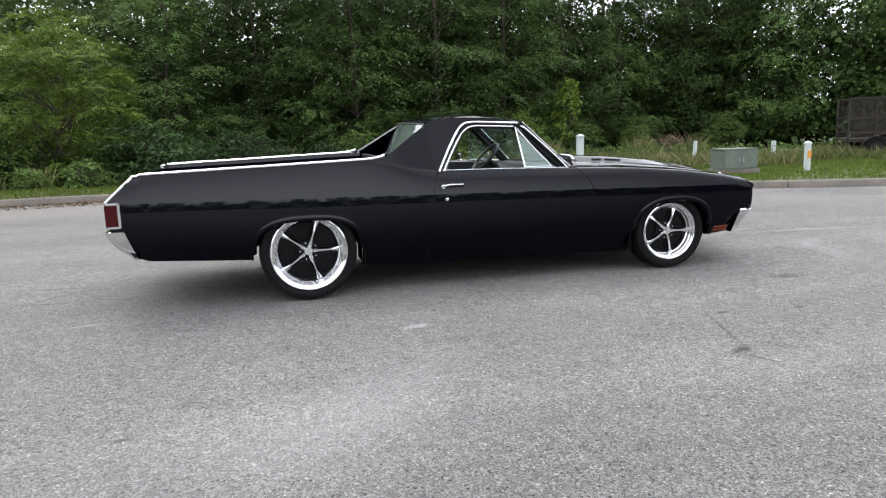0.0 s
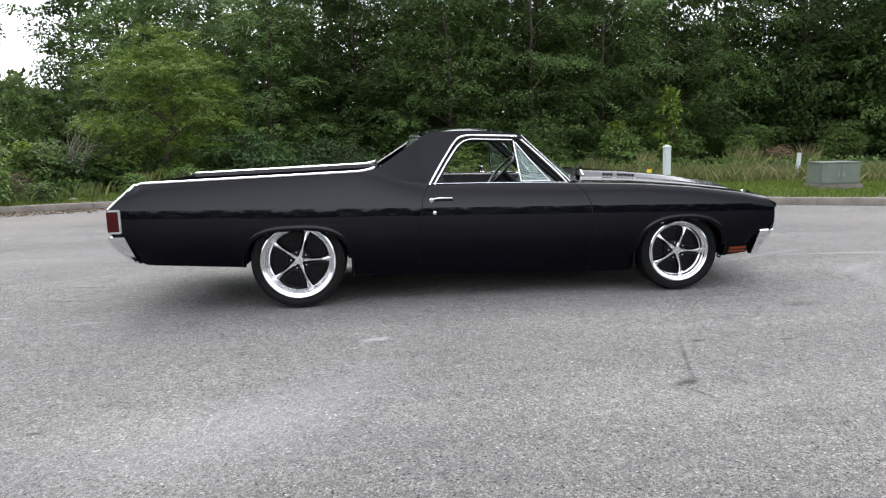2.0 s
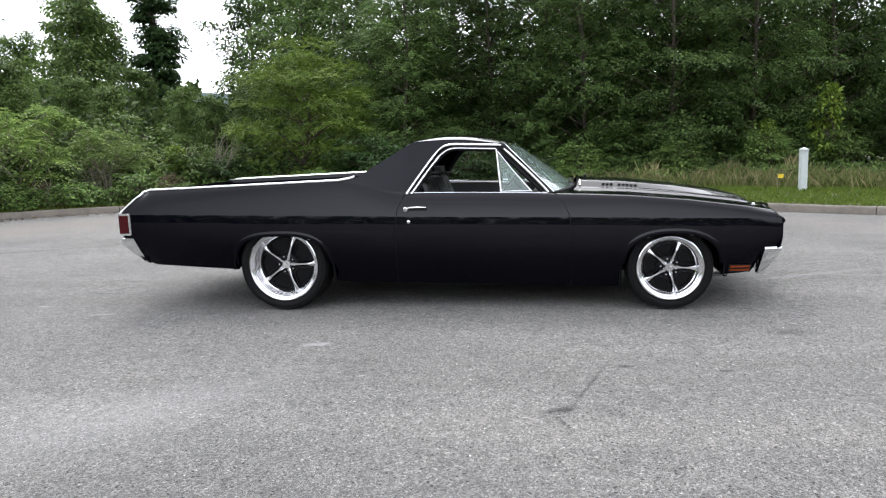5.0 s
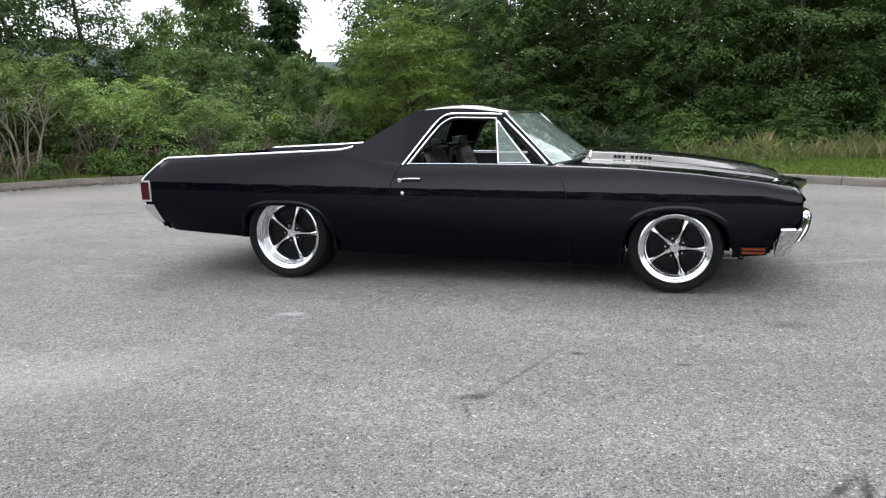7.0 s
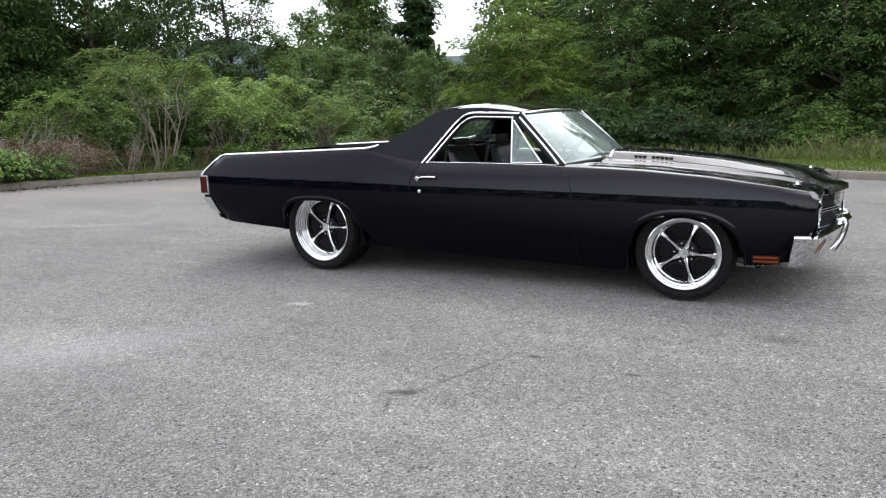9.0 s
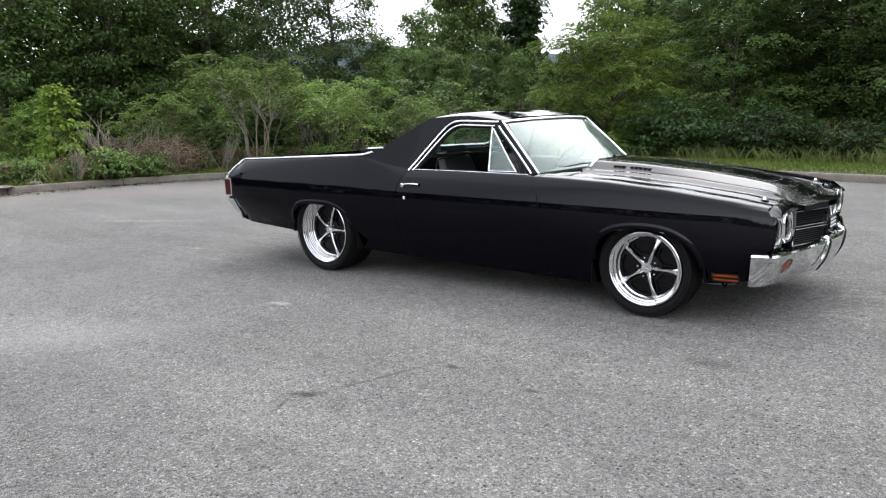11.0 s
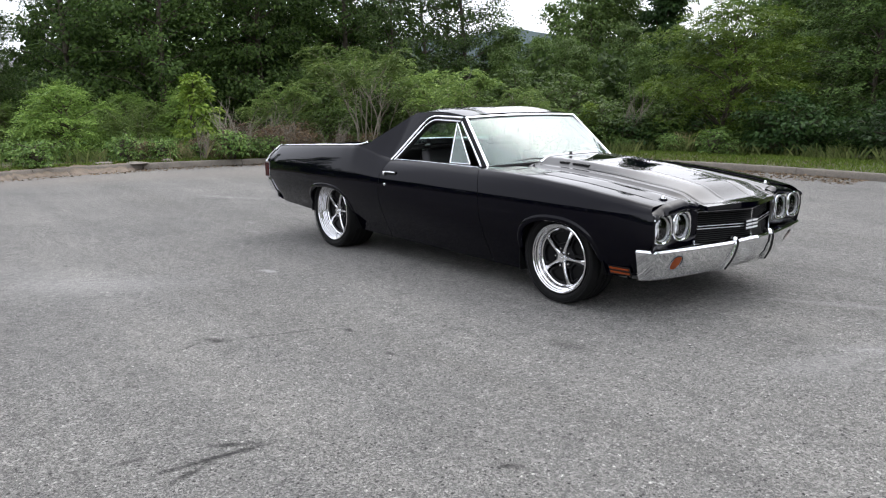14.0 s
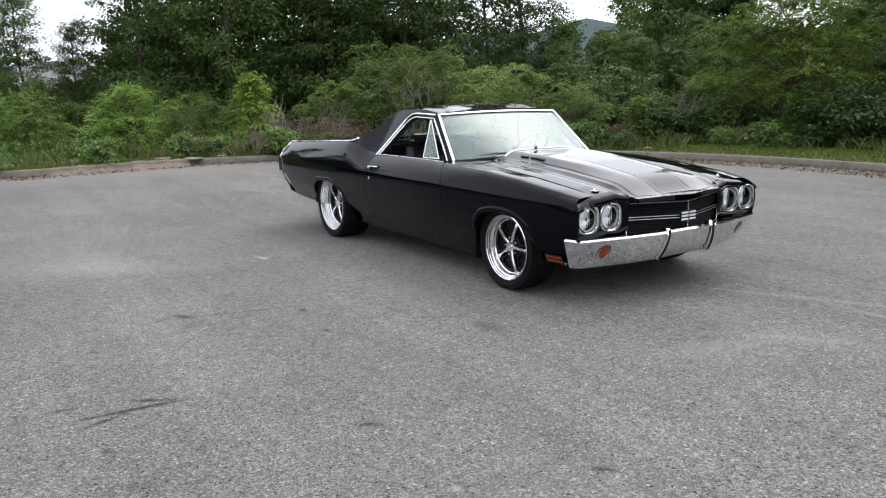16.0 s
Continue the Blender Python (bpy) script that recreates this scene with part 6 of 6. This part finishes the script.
# low clumps of weeds and a few dry bushes that crowd the kerb
weed = make_tree("weed_clump", "grey-green leafy weed clump at the kerb", 0.62, 0.0, 0.42, 50, 18, "plain", 0.09, LEAF_SUMAC, BARK, 0.008, 0.16, 0.9, 0.08, stems=4, group="weed clumps along the kerb")
tagged(weed, category="weed")
spots = [tuple(p[:2]) for p in np.concatenate([along_verge(18, -13.2, -8.0, 0.15, 1.0), along_verge(4, -8.0, -2.0, 2.6, 3.4), along_verge(4, 12, 20, 8.5, 10.5)])]
stand(weed, *spots[0])
for i, (x, y) in enumerate(spots[1:]):
    again(weed, x, y, 77 * i, RNG.uniform(0.55, 1.25), RNG.uniform(0.7, 1.2))
drybush = make_tree("dry_bush", "brown withered bush beside the kerb", 0.85, 0.0, 0.5, 60, 26, "plain", 0.06, DEAD_LEAF, PALE_BARK, 0.01, 0.2, 0.9, 0.1, stems=5, group="withered bushes by the kerb")
tagged(drybush, category="bush")
stand(drybush, -13.75, 3.5, 0, 1.1)
for i, (x, y, q) in enumerate(((-13.9, 4.6, 1.0), (-13.5, 2.4, 0.7), (-13.6, 0.9, 0.6), (-13.2, 6.3, 0.7), (-11.6, 9.4, 0.8), (-9.8, 12.2, 0.8), (13.2, 18.4, 1.0), (-5.8, 15.6, 0.8), (-13.0, 3.9, 0.9), (-12.95, 5.0, 0.8), (-12.9, 2.9, 0.8), (-12.9, 7.0, 0.7), (-14.6, 5.6, 1.1), (-12.4, 8.0, 0.7))):
    again(drybush, x, y, 57 * i, q)
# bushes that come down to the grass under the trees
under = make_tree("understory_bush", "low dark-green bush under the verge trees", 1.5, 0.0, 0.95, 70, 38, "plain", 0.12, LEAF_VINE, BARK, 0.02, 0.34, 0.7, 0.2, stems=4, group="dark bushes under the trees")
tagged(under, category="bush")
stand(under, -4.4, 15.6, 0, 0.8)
# tall flowering grass in tufts
def make_tuft(label):
    t = thing("grass_tuft", label, "grass", "tall grass tufts")
    n = 420
    p = np.stack([RNG.normal(0, 0.22, n), RNG.normal(0, 0.22, n), np.zeros(n)], 1)
    part("straw", quads_mesh("straw", blades(p[:150], 0.85, 0.006, 0.16), STRAW), None, t)
    part("foliage", quads_mesh("foliage", blades(p * 1.3, 0.6, 0.011, 0.3), WEED), None, t)
    return t


tuft = make_tuft("tall tuft of straw-coloured flowering grass")
stand(tuft, -1.9, 16.2, 0, 1.0)
for i, (x, y, q) in enumerate(((-2.7, 16.3, 0.9), (-1.2, 16.5, 1.0), (-0.1, 16.7, 0.65), (6.0, 16.8, 0.7), (8.0, 17.2, 0.8), (3.6, 16.2, 0.7), (11.5, 17.6, 0.9), (14.0, 18.2, 0.9), (-7.2, 13.8, 0.6))):
    again(tuft, x, y, 70 * i, q)
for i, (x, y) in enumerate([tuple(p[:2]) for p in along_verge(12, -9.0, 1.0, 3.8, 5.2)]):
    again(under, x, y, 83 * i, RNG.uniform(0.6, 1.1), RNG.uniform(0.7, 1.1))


# ---- the far wood that closes the view, an added unseen half, and a hill ----
SKYLINE = [(-180, 6.0), (-110, 6.0), (-98, 5.0), (-88, 3.6), (-84, 2.6), (-80, 3.4), (-76, 9.0), (-56, 8.0), (-50, 4.5), (-44, 3.4), (-33, 4.2), (-27, 4.6), (-20, 4.8), (-14, 9.0), (6, 10.0), (14, 8.5), (19, 7.0), (50, 7.0), (70, 5.0), (110, 4.0), (150, 4.0), (248, 4.5)]


def far_wood(az0, az1, n, r0=33.0, r1=41.0):
    az = RNG.uniform(az0, az1, n)
    r = RNG.uniform(r0, r1, n)
    top = np.interp(az, *zip(*SKYLINE)) * (0.85 + 0.13 * np.sin(az * 1.3) + 0.10 * np.sin(az * 3.7 + 1) + 0.06 * np.sin(az * 9.1))
    h = top * RNG.random(n) ** 0.85
    h = np.where((az > 15) & (az < 66) & (h > 1.6) & (RNG.random(n) < 0.3), h * 0.25, h)
    a = np.radians(az)
    x, y = r * np.sin(a), -5 + r * np.cos(a)
    z = np.array([land_z(p, q) for p, q in zip(x, y)]) + h
    pos = np.stack([x, y, z], 1)
    size = RNG.uniform(0.18, 0.42, n)
    q = leaves(pos, RNG.normal(0, 1, (n, 3)), unit(RNG.normal(0, 1, (n, 3)) + np.array([0, 0, 0.6])), size, size * 0.7)
    ob = part("far_wood", quads_mesh("far_wood", q, LEAF_DARK), None)
    tagged(ob, "dense dark foliage of the wood further back, added where unseen", "woodland", kind="stuff")


far_wood(-112, 66, 125000)
# unseen wood added behind the camera, to reflect dark in the car's flank
far_wood(66, 248, 60000)
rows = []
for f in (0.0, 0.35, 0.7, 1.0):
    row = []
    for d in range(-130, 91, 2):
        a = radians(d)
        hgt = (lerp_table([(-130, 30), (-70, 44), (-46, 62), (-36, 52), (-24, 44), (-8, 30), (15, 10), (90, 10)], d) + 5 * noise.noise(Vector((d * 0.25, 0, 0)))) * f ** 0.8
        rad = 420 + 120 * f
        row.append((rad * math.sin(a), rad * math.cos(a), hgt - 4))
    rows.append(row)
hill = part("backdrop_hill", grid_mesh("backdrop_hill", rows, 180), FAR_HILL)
tagged(hill, "wooded hill far off, haze put into its blue-green colour", "hill", kind="structure")

# ---- verge furniture ----
def marker_post(x, y, top, wide, label, cap=True, tilt=0.0, tag=False):
    z0 = land_z(x, y)
    p = thing("marker_post", label, "post", "utility marker posts", m=Matrix.Translation((x, y, z0)) @ Matrix.Rotation(radians(tilt), 4, "Y"))
    h = top - z0
    part("shaft", box(-wide / 2, wide / 2, -wide / 2, wide / 2, -0.2, h - (0.05 if cap else 0), wide * 0.12, 2), POST_WHITE, p)
    if cap:
        bm = box(-wide * 0.58, wide * 0.58, -wide * 0.58, wide * 0.58, h - 0.06, h - 0.02, wide * 0.08, 2)
        bmesh.ops.create_cone(bm, cap_ends=True, segments=4, radius1=wide * 0.7, radius2=0.02, depth=0.04, matrix=Matrix.Translation((0, 0, h)) @ Matrix.Rotation(math.pi / 4, 4, "Z"))
        part("cap", bm, POST_WHITE, p)
    if tag:
        part("warning_tag", box(-wide * 0.45, wide * 0.45, -wide / 2 - 0.006, -wide / 2 - 0.001, h * 0.45, h * 0.7), TAG, p, "orange warning tag")
    return p


marker_post(6.24, 11.25, 0.865, 0.16, "pale square utility post with a capped top")
marker_post(10.5, 12.7, 0.53, 0.09, "thin pale post leaning slightly on the verge", False, 4)
marker_post(13.35, 12.9, 0.42, 0.11, "thin pale post behind the utility box", False)
marker_post(10.3, 7.9, 0.58, 0.115, "pale utility post with an orange tag", True, 0, True)

ux, uy = 8.78, 8.46
uz = land_z(ux, uy)
util = thing("utility_box", "grey-green steel utility box on a concrete pad", "utility box", m=Matrix.Translation((ux, uy, uz)) @ Matrix.Rotation(radians(-4), 4, "Z") @ Matrix.Diagonal((0.88, 0.86, 1.0, 1)))
part("pad", box(-0.53, 0.53, -0.40, 0.40, -0.15, 0.11, 0.015), CONCRETE, util)
part("cabinet", box(-0.47, 0.47, -0.35, 0.35, 0.11, 0.545, 0.012), BOX_GREEN, util)
part("lid", box(-0.485, 0.485, -0.365, 0.365, 0.545, 0.575, 0.010), BOX_GREEN, util)
for k in (-0.235, 0.235):
    door_p = part("door", box(k - 0.225, k + 0.225, -0.362, -0.351, 0.14, 0.53, 0.005, 1), BOX_GREEN, util)
    part("handle", box(k * 0.25 - 0.012, k * 0.25 + 0.012, -0.378, -0.362, 0.27, 0.37, 0.003, 1), STEEL, door_p)

flag = thing("survey_flag", "small yellow survey flag in the grass", "flag", m=Matrix.Translation((5.6, 10.9, land_z(5.6, 10.9))))
part("wire", tube([(0, 0, -0.1), (0, 0, 0.40)], 0.004, 5), STEEL, flag)
part("pennant", grid_mesh("pennant", [[(0, 0, 0.40), (0.06, 0.012, 0.39), (0.12, 0.0, 0.40)], [(0, 0, 0.31), (0.06, 0.012, 0.30), (0.12, 0.0, 0.31)]], 60, thick=0.001), YELLOW, flag)

# mesh-sided trailer parked at the trees
tx, ty = 18.1, 12.65
trailer = thing("utility_trailer", "dark rusty mesh-sided utility trailer parked by trees", "trailer", m=Matrix.Translation((tx, ty, land_z(tx, ty))) @ Matrix.Rotation(radians(-32), 4, "Z"))
part("deck", box(-1.9, 1.9, -0.9, 0.9, 0.50, 0.60, 0.01), RUST, trailer)
part("drawbar", tube([(1.9, 0, 0.52), (3.1, 0, 0.48)], 0.05, 8), RUST, trailer)
for sx in np.linspace(-1.88, 1.88, 6):
    for sy in (-0.88, 0.88):
        part("stake", box(sx - 0.025, sx + 0.025, sy - 0.025, sy + 0.025, 0.60, 1.85), RUST, trailer)
for sy in (-0.88, 0.88):
    for z in (0.75, 1.2, 1.82):
        part("side_rail", box(-1.9, 1.9, sy - 0.02, sy + 0.02, z, z + 0.05), RUST, trailer)
    bm = bmesh.new()
    for sx in np.linspace(-1.85, 1.85, 64):
        tube([(sx, sy, 0.6), (sx, sy, 1.85)], 0.007, 4, bm=bm)
    for z in np.linspace(0.65, 1.82, 24):
        tube([(-1.88, sy, z), (1.88, sy, z)], 0.007, 4, bm=bm)
    tagged(part("wire_mesh", bm, RUST, trailer), kind="stuff")
    for sx in (-1.10, -0.36):
        wheel_t = part("wheel", lathe([(-0.09, 0.18), (-0.10, 0.30), (-0.06, 0.34), (0.06, 0.34), (0.10, 0.30), (0.09, 0.18)], 28), RUBBER, trailer)
        wheel_t.location = (sx, sy * 1.16, 0.34)
        part("rim", lathe([(-0.07, 0.18), (-0.04, 0.10), (-0.05, 0.0)], 20), RUST, wheel_t)
        part("rim", lathe([(0.07, 0.18), (0.04, 0.10), (0.05, 0.0)], 20), RUST, wheel_t)
    part("mudguard", tube([(-0.73 + 0.80 * math.cos(math.pi * k / 12), sy * 1.16, 0.36 + 0.40 * math.sin(math.pi * k / 12)) for k in range(13)], 0.10, 6, flat=0.12, up=(0, 0, 1)), RUST, trailer)

# a house far off among the trees
hz = land_z(-56, 5)
house = thing("house", "distant pale house with a grey gabled roof among trees", "house", m=Matrix.Translation((-56, 5, hz)) @ Matrix.Rotation(radians(80), 4, "Z"))
part("wall", box(-5, 5, -3.5, 3.5, -0.5, 3.6), SIDING, house)
bm = bmesh.new()
vs = [bm.verts.new(p) for p in ((-5.4, -4.0, 3.5), (5.4, -4.0, 3.5), (5.4, 0, 5.6), (-5.4, 0, 5.6), (-5.4, 4.0, 3.5), (5.4, 4.0, 3.5))]
for f in ((0, 1, 2, 3), (3, 2, 5, 4), (0, 3, 4), (1, 5, 2), (0, 4, 5, 1)):
    bm.faces.new([vs[i] for i in f])
part("roof", bm, SHINGLE, house)
for k in (-2.5, 0.5, 3.0):
    win = part("window", box(k - 0.5, k + 0.5, -3.56, -3.48, 1.2, 2.5), POST_WHITE, house)
    part("pane", box(k - 0.42, k + 0.42, -3.57, -3.56, 1.28, 2.42), TRIM, win)

# ---- litter along the kerb ----
def on_road(n, x0, x1, d0, d1):
    idx = [i for i in range(TURN) if x0 <= polar(ANG[i], KERB_R[i])[0] <= x1 and polar(ANG[i], KERB_R[i])[1] > -5]
    out = []
    for i in RNG.choice(idx, n):
        a = ANG[i] + RNG.uniform(-0.5, 0.5) * 2 * math.pi / TURN
        x, y = polar(a, KERB_R[i] - d0 - (d1 - d0) * RNG.random() ** 2)
        out.append((x, y, road_z(x, y) + 0.006))
    return np.array(out)


drift = []
for q in range(61):
    f = q / 60
    a = radians(168) + radians(17) * f
    kk = kerb_at(a)
    lump = 0.4 + 0.6 * abs(noise.noise(Vector((q * 0.33, 2.0, 0.5)))) + 0.3 * noise.noise(Vector((q * 0.9, 7.0, 0)))
    lump *= sstep(0, 0.12, f) * sstep(1, 0.8, f)
    x0, y0 = polar(a, kk)
    zr = road_z(x0, y0)
    drift.append([(*polar(a, kk - 0.75 * lump - 0.02), zr - 0.02), (*polar(a, kk - 0.35 * lump - 0.01), zr + 0.05 * lump), (*polar(a, kk - 0.004), zr + 0.12 * lump), (*polar(a, kk + 0.10), zr + 0.13 + 0.05 * lump), (*polar(a, kk + 0.30), zr + 0.12)])
tagged(part("dirt_drift", grid_mesh("dirt_drift", drift, 60), DRIFT), "brown drift of soil and dead leaves over the kerb", "soil", kind="stuff")
lit = np.concatenate([on_road(1200, -12.9, -11.0, 0.0, 0.8), on_road(2600, -9.0, -1.0, 0.05, 1.3), on_road(900, -13, -9, 0.05, 0.7), along_verge(2500, -13, -2, 0.15, 2.0) + np.array([0, 0, 0.03])])
n = len(lit)
way = RNG.normal(0, 1, (n, 3))
way[:, 2] *= 0.2
up = RNG.normal(0, 0.3, (n, 3)) + np.array([0, 0, 1.0])
lf = part("leaf_litter", quads_mesh("leaf_litter", leaves(lit, way, up, RNG.uniform(0.03, 0.09, n), RNG.uniform(0.02, 0.05, n), 0.2), DEAD_LEAF), None)
tagged(lf, "brown dead leaves and twigs along the kerb", "leaf litter", kind="stuff")


def rubble(x, y, size, material, label, on_land=True):
    bm = bmesh.new()
    bmesh.ops.create_icosphere(bm, subdivisions=2, radius=0.5)
    off = Vector((x * 3.1, y * 2.7, 0))
    for v in bm.verts:
        v.co *= 1 + 0.35 * noise.noise(v.co * 1.7 + off)
        v.co.x *= size[0]
        v.co.y *= size[1]
        v.co.z *= size[2] * 0.7
    z = (land_z(x, y) if on_land else road_z(x, y)) + size[2] * 0.12
    ob = part("stone", bm, material, smooth=30)
    ob.matrix_basis = Matrix.Translation((x, y, z)) @ Matrix.Rotation(x * 7 + y, 4, "Z")
    tagged(ob, label, "stone", "loose rubble by the kerb")


for x, y, s, mt, lb in ((-12.75, -0.2, (0.5, 0.3, 0.14), RUBBLE, "broken slab of grey concrete on the kerb"), (-12.6, 0.5, (0.7, 0.4, 0.12), RUBBLE, "broken slab of grey concrete on the kerb"), (-12.9, 1.3, (0.35, 0.3, 0.16), RUBBLE, "grey lump of concrete beside the kerb"), (-12.4, -1.4, (0.3, 0.22, 0.14), RUBBLE, "grey lump of concrete beside the kerb"), (-13.1, 0.2, (0.25, 0.14, 0.1), BRICK, "broken red brick behind the kerb"), (-13.3, 2.2, (0.28, 0.2, 0.14), RUBBLE, "grey stone behind the kerb"), (-8.1, 11.4, (0.3, 0.22, 0.16), RUBBLE, "pale stone on the verge")):
    rubble(x, y, s, mt, lb)
